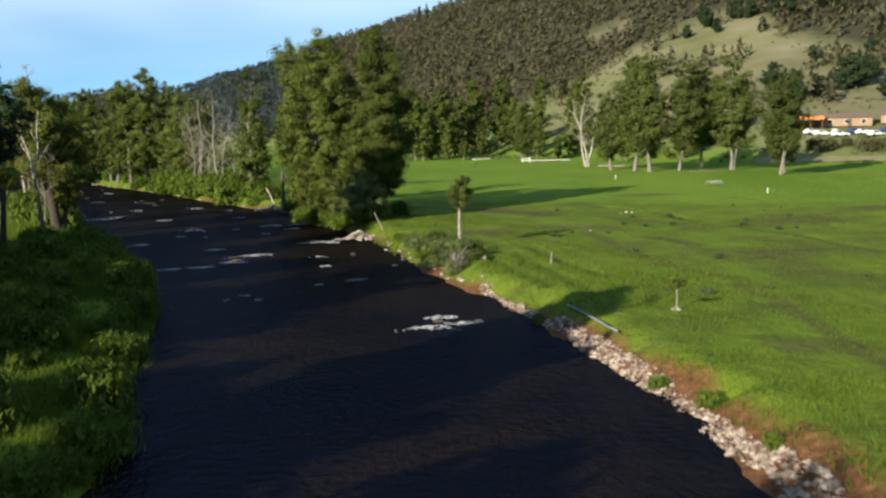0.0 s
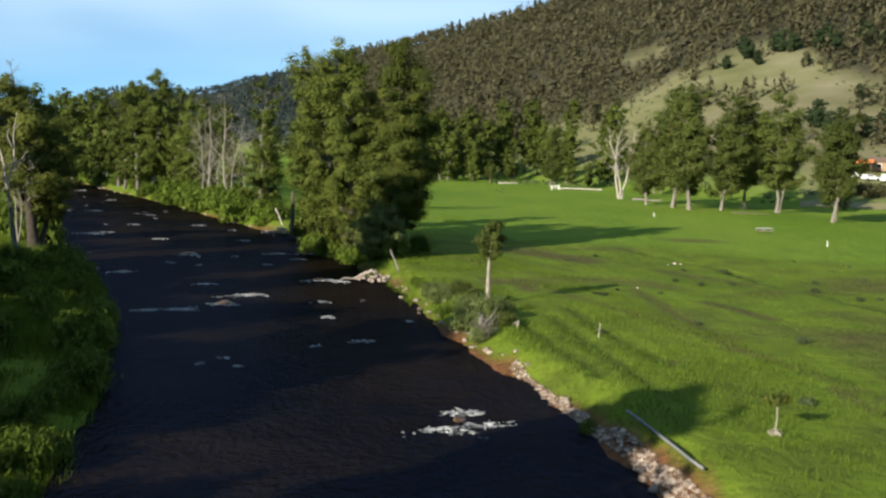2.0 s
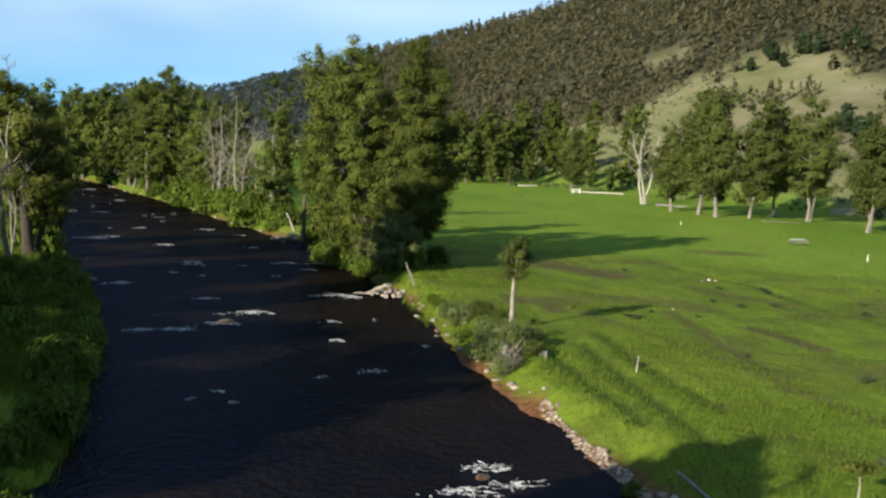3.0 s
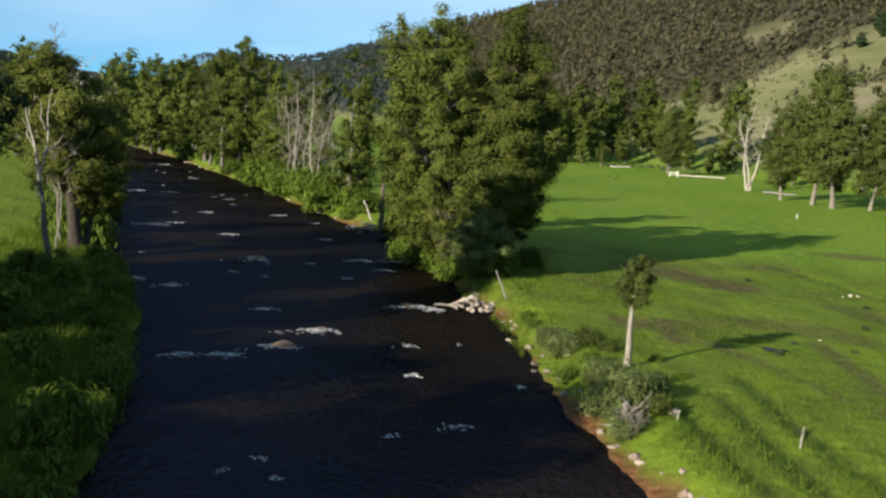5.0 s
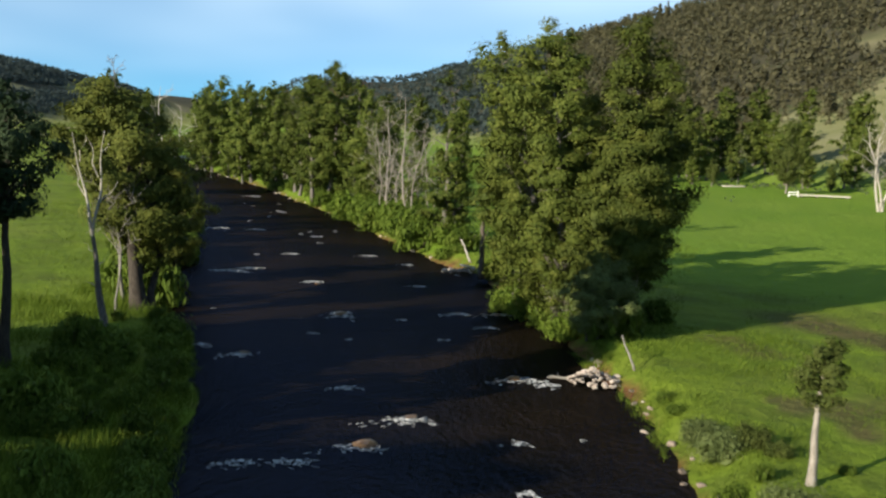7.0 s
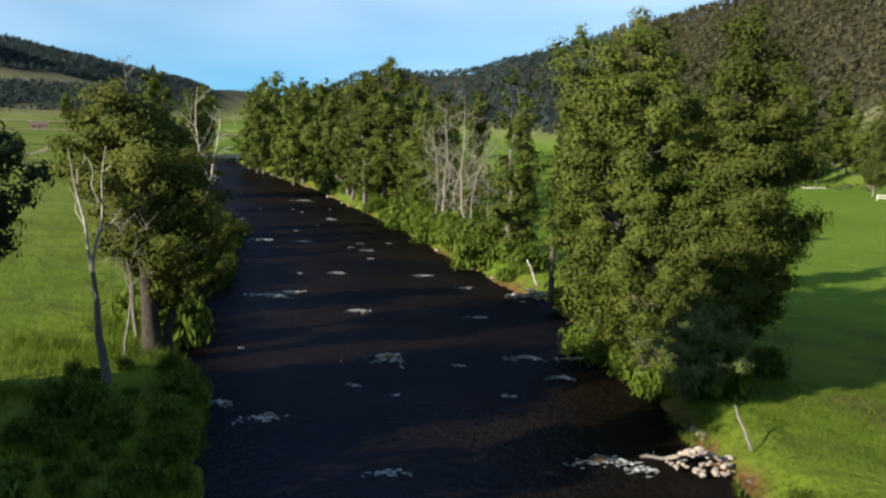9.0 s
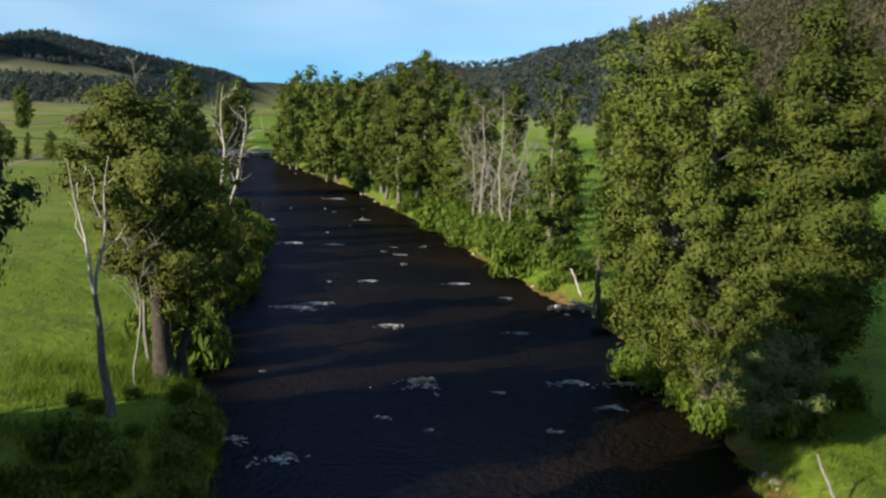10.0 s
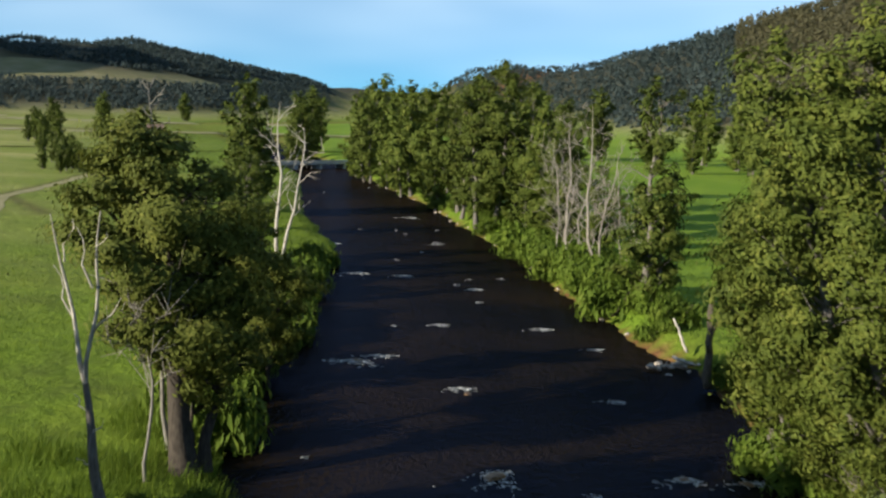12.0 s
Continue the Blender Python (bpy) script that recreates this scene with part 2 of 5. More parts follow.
M_DITCH = plain_material("dark_weeds", (0.02, 0.035, 0.008), (0.05, 0.07, 0.016), 1.0, 0.6)
M_DITCH.node_tree.nodes["Principled BSDF"].inputs["Specular IOR Level"].default_value = 0.0
M_PUDDLE = plain_material("still_puddle_water", (0.006, 0.008, 0.01), (0.01, 0.012, 0.014), 0.06, 0.5)
M_PEBBLE, nt, b = material("pebble_stone", 0.9, 0.2)
nt.links.new(ramp_node(nt, island_random(nt), [(0.0, (0.09, 0.052, 0.032)), (0.5, (0.22, 0.155, 0.11)), (1.0, (0.47, 0.39, 0.32))]), b.inputs["Base Color"])

# ---- builders ----


def raw_mesh(name, verts, faces, mat, smooth=False):
    """A mesh from an (n,3) array and an (m,k) array of equal-sided faces, or a list of such arrays."""
    me = bpy.data.meshes.new(name)
    blocks = faces if isinstance(faces, list) else [faces]
    blocks = [np.asarray(f, dtype=np.int32) for f in blocks if len(f)]
    loops = np.concatenate([f.ravel() for f in blocks])
    totals = np.concatenate([np.full(len(f), f.shape[1], dtype=np.int32) for f in blocks])
    me.vertices.add(len(verts))
    me.vertices.foreach_set("co", np.asarray(verts, dtype=np.float32).ravel())
    me.loops.add(len(loops))
    me.loops.foreach_set("vertex_index", loops)
    me.polygons.add(len(totals))
    me.polygons.foreach_set("loop_start", np.r_[0, np.cumsum(totals)[:-1]].astype(np.int32))
    me.polygons.foreach_set("loop_total", totals)
    me.polygons.foreach_set("use_smooth", np.full(len(totals), smooth))
    me.update(calc_edges=True)
    me.materials.append(mat)
    return me


def part_mesh(name, me, parent, label=""):
    ob = new(name, me)
    ob.parent = parent
    if label:
        ob["label"] = label
    return ob


def thing(name, x, y, z, label, category, group="", rz=0.0, kind=""):
    ob = new(name)
    ob.empty_display_size = 0.2
    ob.matrix_basis = pose(x, y, z, 0, 0, rz)
    return tagged(ob, label, category, group, kind)


def vnoise(x, y, seed=0):
    """Smooth value noise in -1..1 on arrays."""
    xi, yi = np.floor(x), np.floor(y)
    fx, fy = x - xi, y - yi
    fx, fy = fx * fx * (3 - 2 * fx), fy * fy * (3 - 2 * fy)

    def corner(a, b):
        v = np.sin(a * 127.1 + b * 311.7 + seed * 74.7) * 43758.5453
        return v - np.floor(v)
    v = (corner(xi, yi) * (1 - fx) + corner(xi + 1, yi) * fx) * (1 - fy) + (corner(xi, yi + 1) * (1 - fx) + corner(xi + 1, yi + 1) * fx) * fy
    return 2 * v - 1


def tube(path, radii, sides=7):
    path = np.asarray(path, float)
    radii = np.asarray(radii, float)
    t = np.gradient(path, axis=0)
    t /= np.linalg.norm(t, axis=1)[:, None] + 1e-9
    ref = np.where(np.abs(t[:, 2:3]) > 0.9, np.array([[1.0, 0, 0]]), np.array([[0, 0, 1.0]]))
    u = np.cross(t, ref)
    u /= np.linalg.norm(u, axis=1)[:, None] + 1e-9
    v = np.cross(t, u)
    a = np.linspace(0, 2 * np.pi, sides, endpoint=False)
    ring = np.cos(a)[None, :, None] * u[:, None, :] + np.sin(a)[None, :, None] * v[:, None, :]
    verts = (path[:, None, :] + ring * radii[:, None, None]).reshape(-1, 3)
    n = len(path)
    i, j = np.meshgrid(np.arange(n - 1), np.arange(sides), indexing="ij")
    k = (j + 1) % sides
    quads = np.stack([i * sides + j, i * sides + k, (i + 1) * sides + k, (i + 1) * sides + j], -1).reshape(-1, 4)
    return verts, quads


def join_tubes(tubes):
    vs, fs, off = [], [], 0
    for v, f in tubes:
        vs.append(v)
        fs.append(f + off)
        off += len(v)
    return np.concatenate(vs), np.concatenate(fs)


def leaf_cloud(rng, centres, radii, counts, size, up=0.25, slim=0.55, flat=0.8, heart=None, rise=0.0):
    """Kite-shaped leaf sprays on the shells of many clumps."""
    c = np.repeat(centres, counts, axis=0)
    r = np.repeat(radii, counts)
    n = len(c)
    d = rng.normal(size=(n, 3))
    d /= np.linalg.norm(d, axis=1)[:, None]
    dist = r * rng.uniform(0.2, 1.0, n) ** 0.5 * (1 + 0.3 * np.abs(rng.normal(size=n)))
    stretch = np.repeat(rng.uniform(0.7, 1.35, (len(centres), 3)), counts, axis=0)
    p = c + d * dist[:, None] * stretch * np.array([1, 1, flat])
    nrm = d + rng.normal(size=(n, 3)) * 0.3 + np.array([0, 0, up])
    if heart is not None:
        out = (p - heart) * np.array([1, 1, 0.35])
        nrm += 0.9 * out / (np.linalg.norm(out, axis=1)[:, None] + 0.01)
    nrm /= np.linalg.norm(nrm, axis=1)[:, None]
    a = np.cross(nrm, rng.normal(size=(n, 3)))
    a /= np.linalg.norm(a, axis=1)[:, None]
    if rise:
        a = (1 - rise) * a + rise * (np.array([0, 0, 1.0]) - nrm * nrm[:, 2:3])
        a /= np.linalg.norm(a, axis=1)[:, None]
    b = np.cross(nrm, a)
    s = (size if np.ndim(size) == 0 else np.repeat(size, counts)[:, None]) * rng.uniform(0.6, 1.4, (n, 1))
    v = np.stack([p - a * s, p - b * s * slim + nrm * s * 0.12, p + a * s, p + b * s * slim + nrm * s * 0.12], 1).reshape(-1, 3)
    return v, np.arange(4 * n).reshape(-1, 4)


def tree_parts(seed, lobes, leaf=0.3, density=1.0, bark=None, mat=None, clump=0.12, bare=0.0, droop=0.0, trunk_r=0.017, twigs=3, every=1, limbs=1.0):
    """Meshes of the wood and the crown of a tree. lobes: (dx, dy, height, width, foot of the crown, lean x, lean y, thickness)."""
    rng = np.random.default_rng(seed)
    tubes, cs, rs = [], [], []
    for dx, dy, h, w, z0, lx, ly, *rest in lobes:
        n = 9
        u = np.linspace(0, 1, n)
        wob = np.cumsum(rng.normal(0, h * (0.018 if bare > 0.9 else 0.014), (n, 2)), axis=0)
        wob -= wob[0]
        wob -= u[:, None] * wob[-1]
        path = np.column_stack([dx + lx * u ** 1.3 + wob[:, 0], dy + ly * u ** 1.3 + wob[:, 1], -0.3 + u * (h * 0.95 + 0.3)])
        rad = h * trunk_r * (rest[0] if rest else 1.0) * (1 - u) ** 0.85 + 0.02
        rad[0] *= 1.35
        tubes.append(tube(path, rad, 8))
        nb = int((11 + h * 1.05) * limbs)
        phase = rng.uniform(0, 6.28)
        for i in range(nb):
            f = (i + 0.5) / nb
            zz = z0 + (h * 0.97 - z0) * f
            prof = np.sin(np.pi * (0.14 + 0.8 * f ** 1.12)) ** 0.55
            reach = w * 0.5 * prof * rng.choice([0.5, 0.8, 1.05, 1.45], p=[0.25, 0.25, 0.25, 0.25]) + 0.3
            az = phase + i * 2.4 + rng.normal(0, 0.35)
            rise = rng.uniform(0.35, 1.0) * reach * (1 - droop) - droop * reach * 0.4
            start = np.array([np.interp(max(zz - rise, 0.2), path[:, 2], path[:, k]) for k in range(3)])
            end = start + np.array([math.cos(az) * reach, math.sin(az) * reach, rise])
            s = np.linspace(0, 1, 5)[:, None]
            limb = start + (end - start) * s + np.column_stack([rng.normal(0, 0.05 * reach, (5, 2)), 0.18 * reach * np.sin(np.pi * s[:, 0])]) * s
            r0 = max(0.03, h * trunk_r * 0.36 * (1 - 0.6 * f))
            if bare > 0.9 and i % every:
                continue
            if i % every == 0:
                tubes.append(tube(limb, np.linspace(r0, 0.015, 5), 4))
            if rng.random() < bare:
                for _ in range(twigs):
                    q = limb[rng.integers(2, 5)]
                    tw = q + np.outer(np.linspace(0, 1, 3), rng.normal(0, 1, 3) * reach * 0.3 + np.array([0, 0, reach * 0.25]))
                    tubes.append(tube(tw, [0.028, 0.02, 0.01], 3))
                continue
            for g in np.linspace(0.5, 1.05, int(2 + reach / 1.7)):
                cs.append(start + (end - start) * g + rng.normal(0, w * 0.035, 3))
                rs.append(w * clump * rng.uniform(0.6, 1.5) * (0.8 + 0.3 * g))
        if bare < 0.9:
            for g in (0.6, 0.68, 0.75, 0.81, 0.87, 0.93, 0.98, 1.0):
                cs.append([np.interp(h * g, path[:, 2], path[:, 0]), np.interp(h * g, path[:, 2], path[:, 1]), h * g])
                rs.append(w * clump * 0.75)
    wood = raw_mesh("wood", *join_tubes(tubes), bark or M_BARK, True)
    crown = None
    if cs:
        cs, rs = np.array(cs), np.clip(np.array(rs), 0.26, 1.9)
        cnt = np.maximum(10, (density * 22 * (rs / leaf / 2.2) ** 2)).astype(int)
        crown = raw_mesh("crown", *join_tubes([leaf_cloud(rng, cs, rs, cnt, leaf * 1.2, slim=0.42, flat=0.62, heart=cs.mean(axis=0), rise=0.5), leaf_cloud(rng, cs, rs * 0.42, np.full(len(cs), 5), rs * 0.5, flat=0.6, heart=cs.mean(axis=0))]), mat or M_COTTON)
    return wood, crown


def plant_tree(name, parts, x, y, label, category="tree", group="", rz=0.0, z=None, size=1.0):
    ob = thing(name, x, y, float(ground_z(x, y)) if z is None else z, label, category, group, rz)
    ob.scale = (size, size, size)
    part_mesh("trunk", parts[0], ob)
    if parts[1]:
        part_mesh("crown", parts[1], ob)
    return ob


# ---- the lie of the land ----
BANK_Y = [-400, -60, 0, 33, 43, 57, 72, 91, 109, 114.5, 124, 132, 138, 151, 158, 181, 204, 226, 258, 290, 339, 420, 700]
BANK_R = [90, 24, 13, 10, 8, 4.8, 0, -7, -12.5, -15.2, -18.7, -22.8, -25.3, -31, -37.5, -53, -68, -84, -107, -133, -172, -240, -480]
BANK_LY = [-400, -60, 0, 32, 40, 58, 76, 97, 112, 119, 129, 142, 158, 190, 204, 232, 304, 420, 700]
BANK_L = [55, -3, -10, -12.3, -14, -19.5, -25.5, -35, -43.6, -50, -55.5, -61, -68.5, -85, -96, -117.5, -164, -262, -510]
# rows -120 to -57: unseen range, raised to shade the western hill
CREST = [(-180, 1500, 60), (-120, 1500, 200), (-90, 1450, 350), (-66, 1450, 350), (-57, 1550, 150), (-49.5, 1600, 72), (-48, 1600, 76), (-45.4, 1600, 94), (-42.4, 1650, 88), (-40.3, 1650, 96), (-36.7, 1700, 80),
         (-33.7, 1850, 66), (-30.7, 2100, 54), (-28.5, 3200, 52), (-25.2, 2300, 50), (-23.1, 1600, 66), (-21.2, 1500, 70), (-18, 1450, 66), (-16.5, 1400, 72),
         (-14.9, 1350, 84), (-11.9, 1250, 93), (-7.6, 1100, 108), (-2.4, 1000, 128), (2, 950, 144), (8, 900, 160), (15, 900, 172), (30, 900, 170), (90, 1000, 150), (180, 1500, 60)]
FOOT = [(-180, 700), (-90, 900), (-50, 900), (-36, 950), (-31, 1300), (-28.5, 2000), (-24, 1300), (-20, 1000), (-15, 620), (-8, 430), (0, 360), (8, 300), (14, 262), (20, 262), (40, 262), (90, 350), (180, 700)]
GRASS_EL = [(-55, -0.15), (-32, -0.1), (-25, 0.2), (-6, -0.2), (-1, 0.1), (0.6, 1.2), (3.3, 2.2), (5.1, 3.1), (8.4, 4.6), (10.7, 5.5), (12.9, 5.8), (15.4, 4.4), (19.4, 3.4), (40, 3.0)]


def column(rows, k):
    return [r[k] for r in rows]


def bank_distance(x, y):
    """Metres outside the water's edge (minus: inside), and whether the near bank is the right one."""
    dr = (x - np.interp(y, BANK_Y, BANK_R)) * 0.84
    dl = (np.interp(y, BANK_LY, BANK_L) - x) * 0.84
    return np.maximum(dr, dl), dr > dl


def hill_height(x, y):
    az, d = np.degrees(np.arctan2(x, y)), np.hypot(x, y)
    crest, top = np.interp(az, column(CREST, 0), column(CREST, 1)), np.interp(az, column(CREST, 0), column(CREST, 2))
    foot = np.interp(az, column(FOOT, 0), column(FOOT, 1))
    u = np.clip((d - foot) / (crest - foot), 0, None)
    up = np.clip(u, 0, 1)
    rough = 1 + 0.05 * vnoise(x / 160, y / 160, 3) + 0.03 * vnoise(x / 60, y / 60, 4)
    h = top * (0.85 * up ** 1.15 + 0.15 * up * up * (3 - 2 * up)) * np.where(u < 1, rough, 1) * np.where(u > 1, np.maximum(0.2, 1 - 0.5 * (u - 1)), 1)
    return h, az, d, u


def open_shelf(x, y, az, el):
    """Where the open grass shelf crosses the western hill."""
    mid = 1.65 + 0.2 * vnoise(x / 150, y / 150, 24) - (az + 46) * 0.05
    return (az < -31) & (np.abs(el - mid) < np.interp(az, [-50, -47, -43, -37, -33], [0.5, 0.6, 0.4, 0.25, 0.05]))


def bare_slope(x, y, az):
    """Stony clearings in the eastern forest."""
    el = np.degrees(np.arctan2(hill_height(x, y)[0] - 12, np.hypot(x, y)))
    patch = np.hypot((az - 5.9) / 1.3, (el - 4.9 - 0.3 * (az - 5.9)) / 0.45)
    return patch + 0.5 * vnoise(x / 17, y / 13, 25) < 0.85


# old vehicle ruts and field tracks as polylines: (points, half width, strength)
TRACKS = [([(11, 142), (14.3, 135), (19.9, 123.7), (22.9, 112.7), (26.6, 98.7), (31, 84)], 0.5, 0.8), ([(-1, 106), (2.3, 100), (9.5, 87), (13, 78), (18, 66)], 0.5, 0.6), ([(16, 68), (17.2, 61), (17.4, 48.7), (18, 40)], 0.45, 0.7),
          ([(-140, 195), (-169, 213), (-190, 252), (-235, 330)], 1.2, 0.8), ([(-420, 300), (-304, 336), (-240, 372)], 2.5, 0.7), ([(-600, 500), (-372, 517), (-200, 540)], 6, 0.9), ([(0, 131), (6, 124)], 2.4, 0.95), ([(-6.7, 121.6), (-3.8, 117.3)], 1.4, 0.7), ([(-0.5, 106), (0.4, 99.7)], 0.8, 0.9),
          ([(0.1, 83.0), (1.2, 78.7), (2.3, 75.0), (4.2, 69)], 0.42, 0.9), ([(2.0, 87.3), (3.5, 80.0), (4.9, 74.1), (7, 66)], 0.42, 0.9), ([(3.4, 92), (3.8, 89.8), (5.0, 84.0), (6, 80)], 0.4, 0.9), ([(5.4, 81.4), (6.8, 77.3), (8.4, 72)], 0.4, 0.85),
          ([(2.6, 106.3), (7.9, 109), (11.8, 106.1)], 2.0, 0.55), ([(9.3, 103.2), (11.1, 90.5), (12.0, 84.6), (13.3, 80.5)], 0.6, 0.75), ([(14.5, 96.5), (17.6, 90.4)], 0.8, 0.9), ([(12.4, 77.6), (13.4, 77.0)], 0.6, 0.9), ([(7.6, 73.4), (8.4, 73.2)], 0.5, 0.9), ([(20, 104), (27, 108)], 1.6, 0.5), ([(14, 118), (20, 112)], 1.6, 0.6), ([(24, 92), (33, 80)], 2.0, 0.5)]


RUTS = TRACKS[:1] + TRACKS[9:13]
EARTH = TRACKS[1:9] + TRACKS[13:]


def track_weight(x, y, tracks=TRACKS):
    w = np.zeros_like(x)
    for pts, half, strength in tracks:
        for (ax, ay), (bx, by) in zip(pts, pts[1:]):
            t = np.clip(((x - ax) * (bx - ax) + (y - ay) * (by - ay)) / ((bx - ax) ** 2 + (by - ay) ** 2), 0, 1)
            d = np.hypot(x - ax - t * (bx - ax), y - ay - t * (by - ay))
            w = np.maximum(w, strength * np.clip(1.6 - d / half, 0, 1))
    return w


def ground_z(x, y):
    x, y = np.asarray(x, float), np.asarray(y, float)
    s, right = bank_distance(x + 0.9 * vnoise(x / 5, y / 5, 8), y)
    s = s + 0.5 * vnoise(x / 1.7, y / 1.7, 9) * np.clip(1.5 - np.abs(s) / 6, 0, 1)
    edge = np.clip(s / np.where(right, 2.6, 2.2), 0, 1)
    lift = np.where(right, 1.25, 0.8)
    flat = lift * edge * edge * (3 - 2 * edge) + np.clip(s - 3, 0, 30) / 30 * (0.3 * vnoise(x / 23, y / 23, 1) + (0.16 * vnoise(x / 7, y / 5, 2) + 0.1 * vnoise(x / 3.1, y / 2.6, 12)) * np.clip((190 - y) / 60, 0.15, 1) + 0.22 * vnoise((x + 0.25 * y) / 2.4, (y - 0.25 * x) / 14, 14) * np.clip((118 - y) / 15, 0, 1) * np.clip((y - 50) / 10, 0, 1) * np.clip((24 - x) / 8, 0, 1) * right)
    bed = -np.clip(-s * 0.35, 0, 1.3)
    ruts = 0.3 * track_weight(x, y, RUTS) if np.any((x > -6) & (x < 36) & (y > 55) & (y < 145)) else 0.0
    return np.where(s > 0, flat - ruts, bed) + hill_height(x, y)[0]


def spaced(lo, hi, step, far_lo, far_hi, growth=1.12):
    core = list(np.arange(lo, hi + 0.01, step))
    up, d = [hi], step
    while up[-1] < far_hi:
        d *= growth
        up.append(up[-1] + d)
    down, d = [lo], step
    while down[-1] > far_lo:
        d *= growth
        down.append(down[-1] - d)
    return np.array(down[:0:-1] + core + up[1:])


gx, gy = spaced(-185, 70, 1.0, -4600, 4600), spaced(10, 345, 1.1, -2200, 4900)
gx = np.concatenate([gx[gx < -184.5], np.arange(-184, -16, 1.3), np.arange(-16, 34, 0.55), np.arange(34, 70, 1.2), gx[gx > 70]])
gy = np.concatenate([gy[gy < 9.9], np.arange(10, 40, 1.1), np.arange(40, 140, 0.6), np.arange(140, 345, 1.6), gy[gy > 345.5]])
X, Y = np.meshgrid(gx, gy)
Z = ground_z(X, Y)
nx, ny = len(gx), len(gy)
gi, gj = np.meshgrid(np.arange(ny - 1), np.arange(nx - 1), indexing="ij")
gq = np.stack([gi * nx + gj, gi * nx + gj + 1, (gi + 1) * nx + gj + 1, (gi + 1) * nx + gj], -1).reshape(-1, 4)
me = raw_mesh("ground", np.stack([X, Y, Z], -1).reshape(-1, 3), gq, M_GROUND, True)
hh, AZ, DD, UU = hill_height(X, Y)
EL = np.degrees(np.arctan2(Z - 12, DD))
grass_line = np.interp(AZ, column(GRASS_EL, 0), column(GRASS_EL, 1))
S, RIGHT = bank_distance(X, Y)
zones = {
    "dry": np.clip(hh / np.where(AZ > 13.5, 3, 9), 0, 1) * np.clip(0.9 + 0.3 * vnoise(X / 90, Y / 90, 5), 0, 1),
    "hay": np.clip((S - 18 - 10 * vnoise(X / 40, Y / 40, 16)) / 70, 0, 0.92) * ~RIGHT,
    "mown": np.clip((Y + 0.35 * X + 3 * vnoise(X / 12, Y / 12, 15) - 142) / 10, 0, 0.85) * RIGHT * (X < 120),
    "wood": np.clip((EL - grass_line) * 2 + 0.5, 0, 1) * (hh > 3) * np.where(open_shelf(X, Y, AZ, EL), 0.0, 1.0) * np.where(bare_slope(X, Y, AZ), 0.2, 1.0),
    "soil": np.clip(1.0 - (S + 0.5 * vnoise(X / 3, Y / 3, 6) - np.where(RIGHT, np.interp(Y, [30, 48, 58, 66, 76, 100, 108, 116, 130], [1.7, 1.35, 0.9, 0.5, -0.1, -0.3, 0.5, 0.3, 0.1]), -1.6)) / 0.5, 0, 1),
    "worn": np.maximum.reduce([np.clip(1.8 * (vnoise(X / 11 + 3, Y / 7, 11) - 0.4), 0, 0.75) * (S > 6) * (Y < 165) * (X > -20) * (hh < 1), track_weight(X, Y, EARTH)]),
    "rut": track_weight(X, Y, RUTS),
}
for key, val in zones.items():
    me.attributes.new(key, "FLOAT", "POINT").data.foreach_set("value", val.astype(np.float32).ravel())
tagged(new("ground", me), "green meadow floor rising into dry hillsides", "ground", kind="structure")

# the river
wy = np.concatenate([np.arange(-60, 345, 3.0), np.arange(345, 700, 12.0)])
wl, wr = np.interp(wy, BANK_LY, BANK_L) - 4, np.interp(wy, BANK_Y, BANK_R) + 4
wk = np.linspace(0, 1, 12)
wv = np.stack([wl[:, None] + (wr - wl)[:, None] * wk, np.repeat(wy[:, None], 12, 1), np.zeros((len(wy), 12))], -1).reshape(-1, 3)
ai, aj = np.meshgrid(np.arange(len(wy) - 1), np.arange(11), indexing="ij")
wq = np.stack([ai * 12 + aj, ai * 12 + aj + 1, (ai + 1) * 12 + aj + 1, (ai + 1) * 12 + aj], -1).reshape(-1, 4)
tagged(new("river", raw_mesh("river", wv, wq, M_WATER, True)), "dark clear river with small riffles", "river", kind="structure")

# ---- forest on the hills ----


